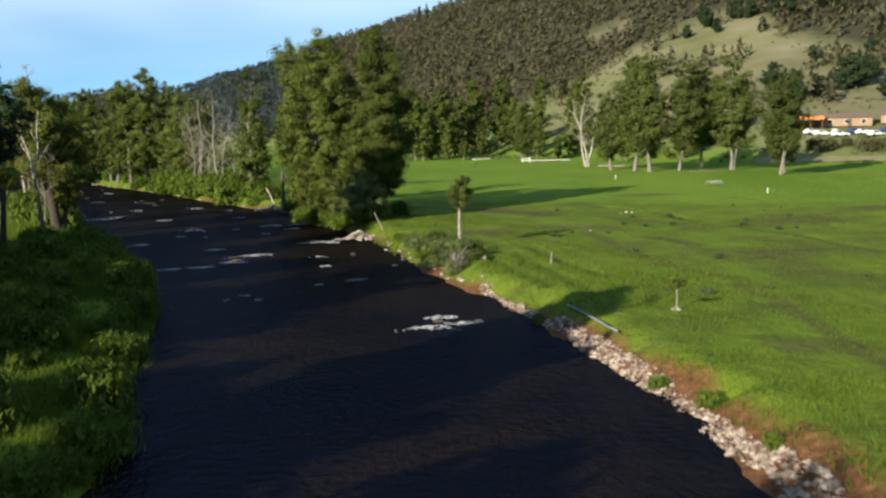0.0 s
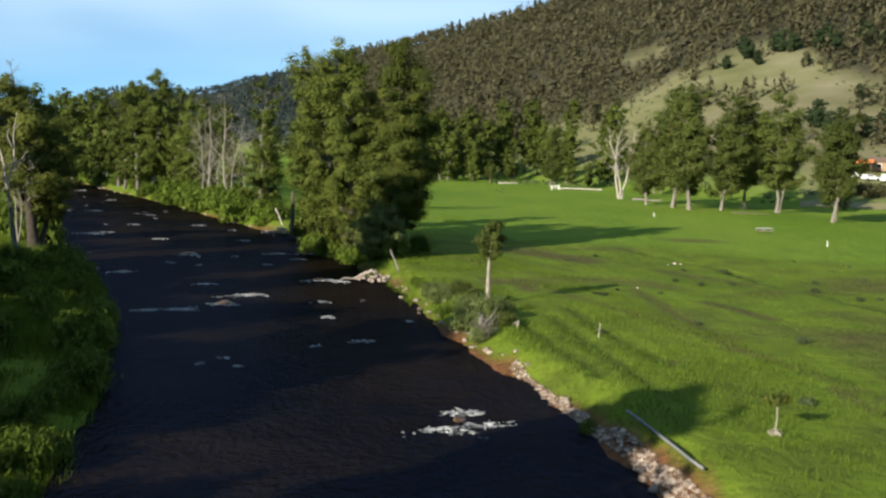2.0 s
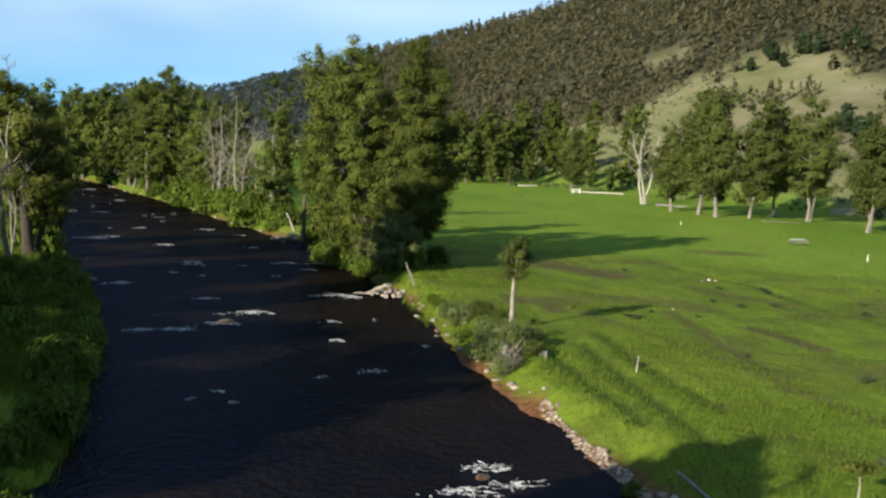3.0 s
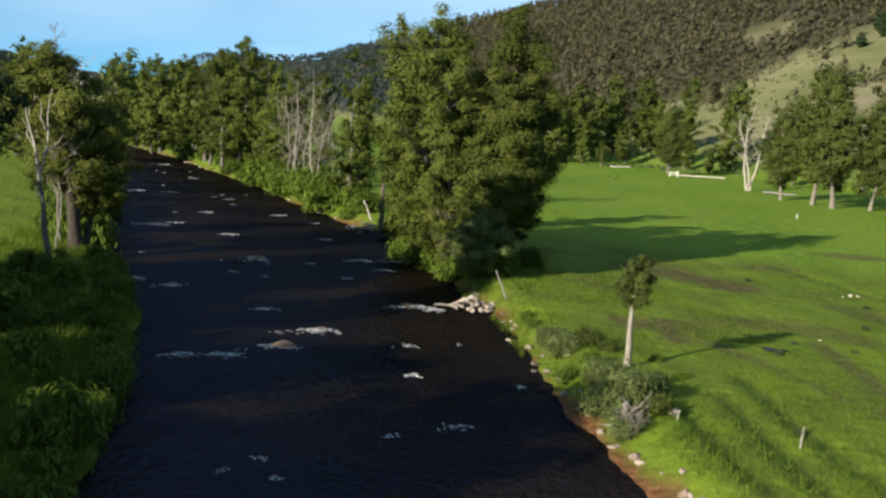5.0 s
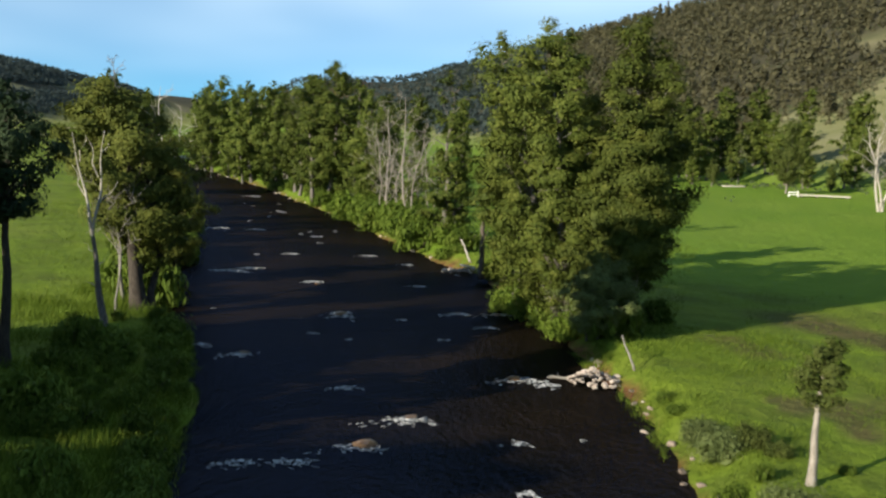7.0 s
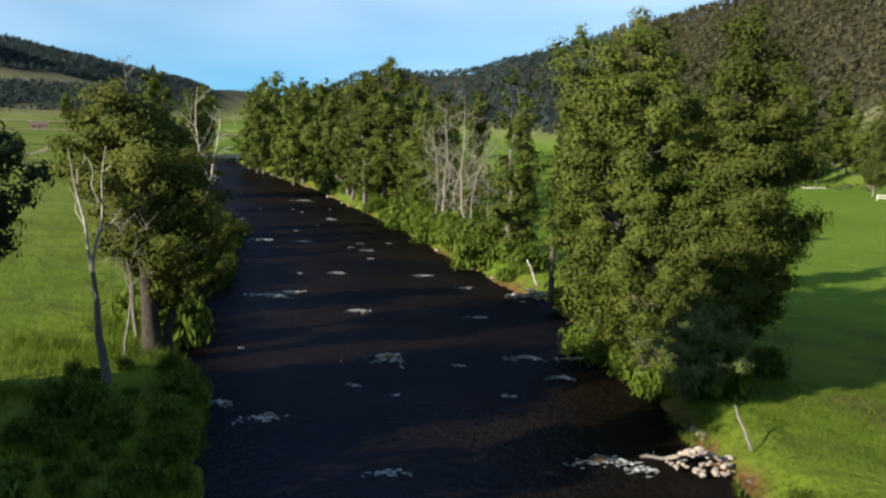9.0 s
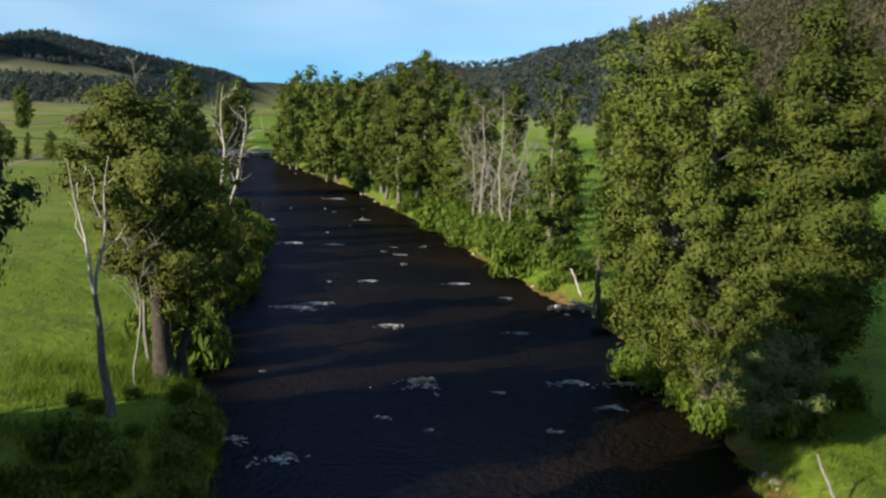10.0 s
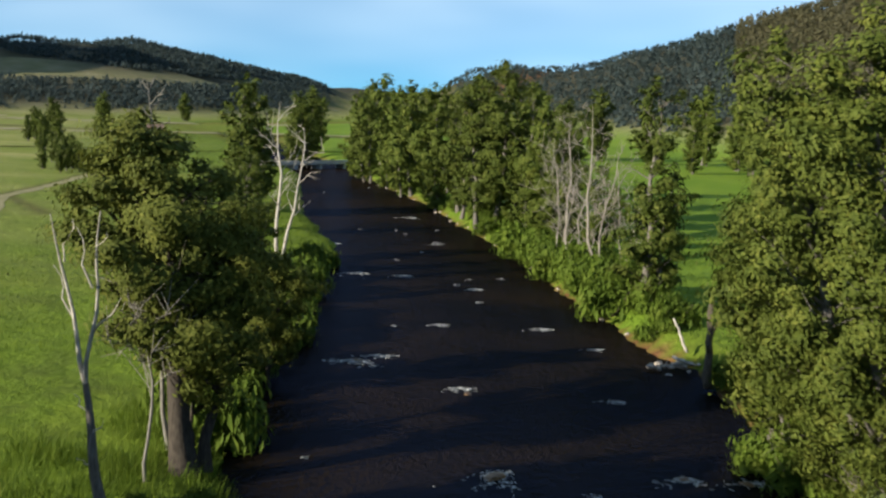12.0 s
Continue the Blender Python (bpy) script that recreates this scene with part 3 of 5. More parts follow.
def hill_forest():
    rng = np.random.default_rng(5)
    n = 100000
    az, d = rng.uniform(-50, 21.5, n), np.sqrt(rng.uniform(300 ** 2, 2000 ** 2, n))
    x, y = d * np.sin(np.radians(az)), d * np.cos(np.radians(az))
    h, _, _, u = hill_height(x, y)
    z = ground_z(x, y)
    el = np.degrees(np.arctan2(z - 12, d))
    line = np.interp(az, column(GRASS_EL, 0), column(GRASS_EL, 1)) + 0.25 * vnoise(x / 35, y / 35, 21)
    keep = (u > 0.02) & (u < 1.05) & (el > line) & (h > 2)
    scatter = (u > 0.05) & (u < 1) & (el <= line) & (h > 6) & (vnoise(x / 24, y / 24, 22) + 0.3 * vnoise(x / 9, y / 9, 26) > 0.3) & (rng.random(n) < 0.6)
    keep |= scatter
    bald = bare_slope(x, y, az)
    # open grass shelf across the western hill
    shelf = open_shelf(x, y, az, el)
    keep &= ~((az > 13) & (az < 23) & (d < 345))
    keep &= ~bald & ~shelf & ((d < 1150) | (az < -31) | (rng.random(n) < 0.55))
    x, y, z, d, lone = x[keep], y[keep], z[keep], d[keep], scatter[keep]
    m = len(x)
    east = np.degrees(np.arctan2(x, y)) > -12
    ht = rng.uniform(2.8, 6.4, m) * np.where(east, 1.45, 0.85) * np.where(lone, 1.15, 1)
    wd = ht * rng.uniform(0.22, 0.36, m) * np.where(east, 1.0, 1.7)
    per = np.where(lone & (d < 700), 40, np.where(d > 1100, 8, 13))
    tree = np.repeat(np.arange(m), per)
    q = len(tree)
    v = rng.uniform(0, 1, q) ** 1.25
    ang = rng.uniform(0, 6.28, q)
    rad = wd[tree] * (1 - v) ** 0.8 * rng.uniform(0.45, 1.05, q)
    p = np.column_stack([x[tree] + np.cos(ang) * rad, y[tree] + np.sin(ang) * rad, z[tree] + ht[tree] * (0.06 + 0.86 * v)])
    size = (wd[tree] * rng.uniform(0.45, 0.8, q) * np.where(per[tree] > 20, 0.55, np.where(per[tree] < 10, 1.2, 1.0)))[:, None]
    out = np.column_stack([np.cos(ang), np.sin(ang), np.where(east[tree], 1.5, 2.2)]) + rng.normal(0, 0.22, (q, 3))
    out /= np.linalg.norm(out, axis=1)[:, None]
    a = np.array([0, 0, 1.0]) - out * out[:, 2:3] + rng.normal(0, 0.25, (q, 3))
    a /= np.linalg.norm(a, axis=1)[:, None]
    b = np.cross(out, a)
    b /= np.linalg.norm(b, axis=1)[:, None]
    vs = np.stack([p - a * size * 1.25, p - b * size * 0.55 - a * size * 0.4, p + a * size * 1.25, p + b * size * 0.55 - a * size * 0.4], 1)
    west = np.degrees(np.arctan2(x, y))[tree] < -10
    for mask, mat, label in ((~west, M_HILLTREE, "dark conifer forest covering the dry hillside"), (west, M_HAZETREE, "far hill conifer forest with distance haze in its blue-green colour")):
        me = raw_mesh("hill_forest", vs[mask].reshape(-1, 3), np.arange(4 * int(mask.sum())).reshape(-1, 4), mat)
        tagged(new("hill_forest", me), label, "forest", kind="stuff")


hill_forest()

# ---- trees along the river and on the meadow ----
plant_tree("cottonwood", tree_parts(11, [(0.2, 0, 23.2, 5.2, 5.5, -1.8, -3.4), (-0.4, 0.4, 22.4, 4.4, 4.5, -5.0, -2.4), (0.6, -0.2, 14.5, 4.6, 3.0, -0.2, -1.0), (-0.6, 0.6, 15, 5.0, 3.0, -5.2, -0.4), (-0.4, 1.0, 8, 4.2, 1.0, -2.8, 0.2)], 0.11, 0.74, bare=0.16, clump=0.15, mat=M_BIGLEAF, limbs=1.4),
           -18.6, 125.5, "tall leafy cottonwood clump at the river's edge", group="riverside cottonwoods")
plant_tree("cottonwood", tree_parts(12, [(0.4, 0, 22.4, 4.6, 5.0, 0.3, 0), (0.9, 0.8, 15, 4.6, 3.4, 1.2, 0.4), (-0.8, -0.6, 12, 4.4, 2.0, -0.8, -0.6)], 0.11, 0.78, bare=0.05, clump=0.17, mat=M_BIGLEAF, limbs=1.8), -14.2, 124.2,
           "tall slim cottonwood with leaves down to the ground", group="riverside cottonwoods")
# fills out the back of the clump and widens its meadow shadow
plant_tree("cottonwood", tree_parts(14, [(0, 0, 18.0, 5.2, 4.0, 0.4, 0.4), (-1.4, 0.8, 14, 5.0, 2.6, -1.4, 0.6), (1.8, -1.0, 13, 4.8, 2.4, 1.0, 0.2)], 0.15, 0.75, bare=0.06, clump=0.16, mat=M_BIGLEAF, limbs=1.2), -23.2, 134.5,
           "leafy cottonwood added behind the riverside clump to widen its shadow", group="riverside cottonwoods")
# hidden behind the clump, added only to widen its shadow
plant_tree("cottonwood", tree_parts(16, [(0, 0, 17.5, 4.2, 3.6, 0.6, 0.4), (0.6, 0.6, 12, 4.0, 2.4, 1.0, 0.4)], 0.17, 0.75, bare=0.06, clump=0.17, mat=M_BIGLEAF, limbs=1.2), -25.2, 147,
           "leafy cottonwood added behind the riverside clump to widen its shadow", group="riverside cottonwoods")
plant_tree("willow_bush", tree_parts(13, [(0, 0, 5.6, 3.6, 0.3, 0.2, 0), (0.9, 0.5, 4.4, 3.2, 0.2, 0.8, 0.2), (-0.8, 0.3, 4.6, 3.0, 0.2, -0.5, 0.3)], 0.1, 1.0, M_DARKWOOD, M_WILLOW, clump=0.15, trunk_r=0.012), -15.2, 119.2,
           "rounded grey-green willow bush below the tall cottonwoods", "shrub")

RIVERLOBES = ([(0, 0, 22, 5.4, 3.0, 0.5, 0.4), (1.8, 1, 17, 4.8, 2, 1, 0), (-1.6, -0.6, 12, 4.4, 1.0, -1, 0)], [(0, 0, 21, 4.4, 1.8, -0.5, 0.4), (0.6, 0.5, 12, 4.4, 1, 0.6, 0.4)],
              [(0, 0, 23, 5.8, 4.2, 0.8, -0.4), (-2.4, 1, 19, 4.8, 3, -1.2, 0), (2, -1, 14, 4.8, 1.5, 1.5, 0)], [(0, 0, 20, 5.0, 2.8, 0.2, 0.9), (2.4, 0, 15, 4.6, 1.8, 1.2, 0)])
TREES = [tree_parts(21 + i, lobes, 0.21, 0.75, bare=0.1, clump=0.15) for i, lobes in enumerate(RIVERLOBES)]
FAR = [tree_parts(25 + i, lobes, 0.34, 0.62, bare=0.05, clump=0.16, every=3) for i, lobes in enumerate(RIVERLOBES)]
DIST = [tree_parts(85 + i, lobes, 0.45, 0.62, bare=0.05, clump=0.17, every=3) for i, lobes in enumerate(RIVERLOBES)]
SHADE = [tree_parts(45 + i, lobes, 0.85, 0.9, clump=0.18, every=4) for i, lobes in enumerate(([(0, 0, 22, 9, 3, 0.5, 0.4), (2.2, 1, 17, 7.5, 1.5, 1, 0), (-2, -0.6, 13, 7, 1, -1, 0)], RIVERLOBES[0], [(0, 0, 23, 9, 5, 0.8, -0.4), (-2.4, 1, 19, 7.5, 4, -1.2, 0), (2, -1, 17, 7.5, 3, 1.5, 0)], [(0, 0, 24, 4.4, 3, 0.2, 0.2)], [(0, 0, 22, 6.4, 9, 0.5, 0.4), (1.4, 1, 18.5, 5.6, 9, 1, 0)]))]
OPEN = [tree_parts(35 + i, lobes, 0.2, 0.55, M_PALEBARK, M_MEADOWLEAF, clump=0.155, bare=0.1, every=2, trunk_r=0.014, limbs=1.25) for i, lobes in enumerate((
    [(0, 0, 22, 6.0, 5.4, 0.5, 0.4), (0.4, 0.3, 17.5, 5.2, 5.2, 2.0, 0, 0.6)], [(0, 0, 21, 5.8, 4.2, -0.5, 0.4), (0.4, 0.3, 13, 5.4, 3.6, 1.4, 0.4, 0.6)],
    [(0, 0, 23, 6.2, 5.4, 0.8, -0.4), (-0.4, 0.3, 18, 5.2, 5.2, -2.4, 0, 0.6)], [(0, 0, 20, 5.8, 5.0, 0.2, 0.9), (0.4, 0, 15, 5.4, 3.6, 2.6, 0, 0.6)]))]
ROW = [(-39.5, 168, 1, 0.98), (-62, 205, 3, 0.95), (-69, 214, 1, 1.0), (-75.5, 219, 2, 1.05), (-83, 229, 0, 1.0), (-90, 238, 3, 1.0), (-100, 250, 0, 1.02), (-113, 266, 2, 0.95), (-124, 280, 0, 1.0),
       (-138, 294, 3, 1.0), (-150, 309, 0, 1.0), (-72, 226, 3, 1.02), (-92, 252, 2, 1.0), (-106, 268, 1, 1.0), (-118, 284, 3, 1.05), (-133, 303, 1, 1.1), (-155, 330, 2, 1.1), (-168, 350, 0, 1.1), (-58, 196, 1, 0.85),
       (-64, 218, 0, 0.85), (-80, 240, 1, 1.0), (-52, 192, 3, 0.6)]
MEADOW = [(30.5, 238, 0, 1.15), (33, 231, 3, 1.25), (39.2, 230, 3, 1.15), (45, 236, 0, 1.05), (50, 229, 2, 1.05), (54.8, 207, 0, 0.92), (57.4, 214, 3, 0.85), (6.2, 314, 1, 0.85), (-11.7, 330, 3, 0.36), (26, 246, 3, 0.9)]
BACK = [(-28, 345, 3, 1.0), (-20, 372, 0, 1.1), (-10, 390, 2, 1.15), (0, 395, 0, 1.1), (14, 380, 1, 1.1), (22, 340, 3, 0.9), (28, 360, 0, 1.0), (-40, 380, 2, 1.1), (-55, 390, 0, 1.1), (-70, 400, 1, 1.2),
        (40, 330, 1, 0.9), (18.3, 335, 0, 0.33), (62, 300, 0, 0.7), (-85, 420, 2, 1.1), (-100, 410, 3, 1.1), (-120, 420, 0, 1.1), (-140, 410, 2, 1.1), (-47, 360, 3, 0.8), (-33, 395, 0, 1.1), (8, 352, 0, 0.8),
        (-14, 365, 3, 1.0), (34, 300, 3, 0.7), (-62, 375, 3, 0.9), (50, 290, 3, 0.75), (-24, 356, 0, 0.75), (-5, 362, 3, 0.7), (4, 374, 2, 0.8), (-36, 352, 1, 0.7), (-52, 356, 2, 0.75), (12, 345, 3, 0.55), (-17, 342, 1, 0.6), (-42, 340, 3, 0.65), (-78, 372, 1, 0.8)]
LEFTROW = [(-83.5, 168, 1, 0.6), (-88, 176, 3, 0.64), (-75.5, 153, 3, 0.46), (-79.5, 163, 1, 0.55), (-118, 216, 1, 1.05), (-121.5, 222, 3, 0.98), (-104, 196, 1, 0.6), (-180, 328, 2, 0.8), (-187, 340, 0, 0.9), (-196, 352, 1, 0.95), (-206, 370, 2, 1.0), (-216, 392, 0, 1.0), (-226, 410, 2, 1.0)]
FIELD = [(-283, 333, 0, 0.5), (-207, 267, 3, 0.42), (-212, 274, 0, 0.4), (-216, 268, 1, 0.42), (-371, 425, 2, 0.75), (-352, 396, 0, 0.6), (-497, 592, 2, 0.9), (-540, 726, 0, 1.0), (-230, 285, 3, 0.4), (-330, 372, 3, 0.5), (-204, 262, 0, 0.3), (-202, 266, 3, 0.36), (-198, 268, 1, 0.32), (-194, 271, 0, 0.34), (-288, 338, 1, 0.6), (-317, 375, 3, 0.6), (-341, 423, 0, 0.75)]
for rows, group, label in ((ROW, "riverside cottonwoods", "leafy cottonwood rooted along the river bank"), (MEADOW, "meadow cottonwoods", "mature cottonwood with pale trunk standing on the meadow"),
                           (BACK, "far meadow trees", "distant leafy tree at the back of the meadow"), (LEFTROW, "riverside cottonwoods", "leafy cottonwood rooted along the river bank"),
                           (FIELD, "field trees", "rounded leafy tree in the open hay field")):
    for i, (x, y, kind, size) in enumerate(rows):
        plant_tree("cottonwood", TREES[kind] if rows is LEFTROW and x > -100 or rows is ROW and x > -95 else OPEN[kind] if rows is MEADOW else DIST[kind] if rows is BACK or rows is FIELD else FAR[kind], x, y, label, "tree", group, (i * 137) % 360, None, size)

# thick leaning trunks with dark crowns over the water
plant_tree("cottonwood", tree_parts(31, [(0, 0, 17.4, 4.8, 6.6, -3.6, 1.4), (-0.1, 0.1, 15.4, 4.6, 6.4, -6.4, 2.2, 0.5), (0.1, 0.2, 15.0, 4.2, 6.0, -1.2, 2.4, 0.4), (0.4, 1.0, 12.5, 3.2, 4.6, 0.2, 3.4, 0.7), (-2.6, 5.0, 13.5, 4.2, 5.4, -2.2, 1.0, 0.5), (-0.4, 0.9, 9.0, 3.0, 3.4, -1.0, 1.4, 0.4)], 0.125, 0.75, M_DARKBARK, M_DARKLEAF, bare=0.22, trunk_r=0.034, clump=0.17), -49.7, 115.9,
           "cottonwood with thick leaning trunks beside the water", group="riverside cottonwoods")
plant_tree("cottonwood", tree_parts(32, [(0, 0, 9.8, 4.6, 2.6, 0.2, 0.6), (0.6, 0.4, 8.6, 4.2, 2.0, 1.2, 0.2), (-0.6, 0.3, 7.6, 4.0, 1.8, -0.8, 0.4)], 0.12, 0.8, M_DARKBARK, M_DARKLEAF, trunk_r=0.022), -57.0, 132.3, "low rounded cottonwood leaning over the water", group="riverside cottonwoods")

# dead trees: the forked one by the river is drawn limb by limb
fork = thing("dead_tree", -47.5, 108, float(ground_z(-47.5, 108)), "bare weathered dead tree with a forked top", "dead tree", "dead trees")


def limb_tube(a, b, r0, r1, sway=0.25, n=8):
    u = np.linspace(0, 1, n)
    p = np.outer(1 - u, a) + np.outer(u, b) + np.column_stack([np.sin(u * 7 + r0 * 50), np.cos(u * 6 + r1 * 90), np.zeros(n)]) * (sway * np.sin(np.pi * u))[:, None]
    return tube(p, np.linspace(r0, r1, n), 7)


part_mesh("trunk", raw_mesh("trunk", *limb_tube((0, 0, -0.3), (-1.1, 0.2, 6.4), 0.3, 0.13, 0.15), M_SNAG, True), fork)
arms = [((-1.1, 0.2, 6.3), (-2.3, -0.3, 13.4), 0.12), ((-1.1, 0.2, 6.3), (-0.2, 0.3, 13.6), 0.11)]
for a, b, r in arms:
    part_mesh("arm", raw_mesh("arm", *limb_tube(a, b, r, 0.025, 0.3), M_DEAD, True), fork)
twig_rows = [((-0.85, 0.3, 8.3), (0.9, 0.2, 10.2), 0.07), ((-1.6, 0.2, 9.0), (-2.7, 0.2, 11.2), 0.05), ((-0.7, 0.3, 10.4), (-1.3, 0.1, 12.9), 0.05), ((-2.0, 0.1, 11.4), (-1.6, 0.2, 13.2), 0.04), ((-0.6, 0.1, 4.2), (-0.05, 0, 5.0), 0.06), ((-0.45, 0, 3.0), (-1.3, -0.2, 3.2), 0.05),
             ((-0.8, 0.1, 5.2), (-1.6, 0, 5.9), 0.04), ((-0.6, 0.4, 11.6), (0.1, 0.3, 12.8), 0.04)]
for a, b, r in twig_rows:
    part_mesh("branch", raw_mesh("branch", *limb_tube(a, b, r, 0.015, 0.15, 6), M_DEAD, True), fork, "bleached bare branch")
for i, (x, y, h) in enumerate([(-48, 178, 19.0), (-52.0, 183, 17.5), (-45.5, 179, 12.5), (-56, 190, 15)]):
    plant_tree("dead_tree", tree_parts(42 + i, [(0, 0, h, 5.2, 5, -0.8, 0.3), (0.5, 0, h * 0.75, 4.4, 4, 1.8, -0.5)], bark=M_DEADTAN, bare=1.0, trunk_r=0.009, twigs=7, every=2), x, y, "grey bare dead cottonwood among the living trees", "dead tree", "dead trees")
plant_tree("dead_tree", tree_parts(47, [(0, 0, 20, 6, 7, 0.4, 0.3), (0.5, 0, 18.5, 5, 6, 3.0, 0.5), (0, 0, 18.5, 5, 6, -3, 0.5)], bark=M_DEAD, bare=1.0, trunk_r=0.013, every=2), 22.1, 270.6, "bare pale dead tree standing alone on the meadow", "dead tree", "dead trees")
plant_tree("dead_tree", tree_parts(48, [(0, 0, 19.0, 3.8, 9, -1.6, 3.0), (0.6, 0.3, 16.5, 3.2, 8, 1.0, 2.0)], bark=M_DEAD, bare=1.0, trunk_r=0.012, every=3, twigs=4), -74.2, 160, "white bare dead trunks leaning by the water", "dead tree", "dead trees")
plant_tree("dead_tree", tree_parts(49, [(0, 0, 20.0, 1.3, 15, -0.5, -0.8)], bark=M_DEADGREY, bare=1.0, trunk_r=0.0055, twigs=2, every=2), -52.4, 118, "thin grey snag rising above a green crown", "dead tree", "dead trees")

plant_tree("dead_tree", tree_parts(50, [(0, 0, 10.5, 4.5, 5.5, -1.6, 1.0)], bark=M_DEADGREY, bare=1.0, trunk_r=0.007, twigs=6), -50.4, 113.8, "small grey dead tree beside the leaning cottonwood", "dead tree", "dead trees")

# the small lopped tree, and a dark broadleaf tree given the junipers' leaf colour
plant_tree("small_tree", tree_parts(51, [(0, 0, 6.2, 0.9, 3.7, 0.35, 0.1)], 0.075, 1.2, M_DEADTAN, M_MEADOWLEAF, clump=0.3, trunk_r=0.031), -2.75, 91.2, "small lopped tree with bare pale trunk and tufted crown")
plant_tree("dark_tree", tree_parts(52, [(0, 0, 16.2, 3.4, 9, 0.6, -0.4), (-0.8, 0.3, 15, 3.4, 9, -1.6, -0.6)], 0.15, 0.85, M_DARKBARK, M_PINE, droop=0.1, bare=0.15, clump=0.17, trunk_r=0.02), -46.5, 96.4, "dark open-crowned broadleaf tree beside the river", "tree")
# unseen trees along the west bank, added to cast shade on both banks
for i, (x, y) in enumerate([(-48, 18), (-54, 28), (-30, -10), (-60, 40), (-46, 4), (-38, -4), (-66, 52), (-24, -18), (-44, 27), (-52, 46), (-62, 84), (-40, 40), (-22.6, 22.3), (-41.8, 79.5), (-58, 77)]):
    plant_tree("cottonwood", SHADE[3 if x == -41.8 else 4 if x == -22.6 else 2 if i % 2 else 0], x, y, "unseen leafy cottonwood added to shade the river banks", "tree", "bank shade trees", i * 71, None, 1.08 if x == -41.8 else 0.86 if x == -22.6 else 0.88)

# ---- shrubs ----


def shrub_mesh(seed, radius, height, leaf=0.095, mat=None):
    rng = np.random.default_rng(seed)
    n = int(10 + radius * 7)
    ang, rad = rng.uniform(0, 6.28, n), radius * np.sqrt(rng.uniform(0, 1, n)) * 0.85
    zz = height * (0.35 + 0.6 * rng.uniform(0.5, 1, n) * np.sqrt(np.clip(1 - (rad / radius) ** 2, 0, 1)))
    cs = np.column_stack([np.cos(ang) * rad, np.sin(ang) * rad, zz])
    rs = rng.uniform(0.3, 0.55, n) * radius * 0.8
    low = cs.copy()
    low[:, 2] *= 0.4
    cs, rs = np.concatenate([cs, low]), np.concatenate([rs, rs * 1.1])
    cnt = np.maximum(10, 10 * (rs / leaf / 2.4) ** 2).astype(int)
    v, f = join_tubes([leaf_cloud(rng, cs, rs, cnt, leaf * 1.35, up=0.1, slim=0.3, flat=1.0, rise=0.75), leaf_cloud(rng, cs, rs * 0.45, np.full(len(cs), 4), rs * 0.45)])
    v[:, 2] = np.maximum(v[:, 2], -0.1)
    stems = []
    for i in range(7):
        a = rng.uniform(0, 6.28)
        p = np.outer(np.linspace(0, 1, 4), [math.cos(a) * radius * 0.6, math.sin(a) * radius * 0.6, height * 0.8])
        stems.append(tube(p, np.linspace(0.035, 0.012, 4), 4))
    return raw_mesh("stem", *join_tubes(stems), M_DARKWOOD), raw_mesh("foliage", v, f, mat or M_SHRUB)


SHRUBS = [shrub_mesh(61, 1.5, 1.8, 0.13), shrub_mesh(62, 1.1, 1.4, 0.13), shrub_mesh(63, 2.0, 2.4, 0.17), shrub_mesh(64, 1.3, 1.2, 0.13)]
THIN = [shrub_mesh(71, 1.5, 1.8, 0.22), shrub_mesh(72, 1.1, 1.4, 0.2), shrub_mesh(73, 2.0, 2.4, 0.26), shrub_mesh(74, 1.3, 1.2, 0.2)]
SAGES = [shrub_mesh(65, 0.8, 0.8, 0.12, M_SAGE), shrub_mesh(66, 1.2, 0.9, 0.09, M_SHRUB)]


def plant_shrub(x, y, meshes, label, group, size=1.0, rz=0.0, name="shrub"):
    ob = thing(name, x, y, float(ground_z(x, y)) - 0.05, label, "shrub", group, rz)
    ob.scale = (size, size, size)
    part_mesh("stem", meshes[0], ob)
    part_mesh("foliage", meshes[1], ob)


srng = random.Random(7)
# thick willow growth along the west bank
for i in range(96):
    y = 26 + 78 * (i / 96) + srng.uniform(-1, 1)
    off = srng.uniform(0.2, 1.0) ** 0.7 * (13 if y < 90 else 9)
    if i % 3 == 0:
        off = srng.uniform(0.3, 2.0)
    x = float(np.interp(y, BANK_LY, BANK_L)) - off
    plant_shrub(x, y, SHRUBS[srng.randrange(4)], "leafy green willow shrub on the river bank", "willow shrubs", srng.uniform(0.5, 0.95), srng.uniform(0, 360))
for i in range(40):
    y = 78 + 34 * (i / 40) + srng.uniform(-1, 1)
    x = float(np.interp(y, BANK_LY, BANK_L)) - srng.uniform(0.2, 1.0) ** 1.5 * 9
    plant_shrub(x, y, SHRUBS[srng.randrange(4)], "low leafy willow shrub in long grass", "willow shrubs", srng.uniform(0.3, 0.75), srng.uniform(0, 360))
# undergrowth at the foot of the riverside trees
for i in range(70):
    y = 120 + 190 * (i / 70) ** 1.1 + srng.uniform(-2, 2)
    x = float(np.interp(y, BANK_Y, BANK_R)) + srng.uniform(0.8, 5.5)
    if 140 < y < 158:
        continue
    plant_shrub(x, y, THIN[srng.randrange(4)], "green undergrowth shrub below the riverside trees", "bank undergrowth", srng.uniform(0.7, 1.5), srng.uniform(0, 360))
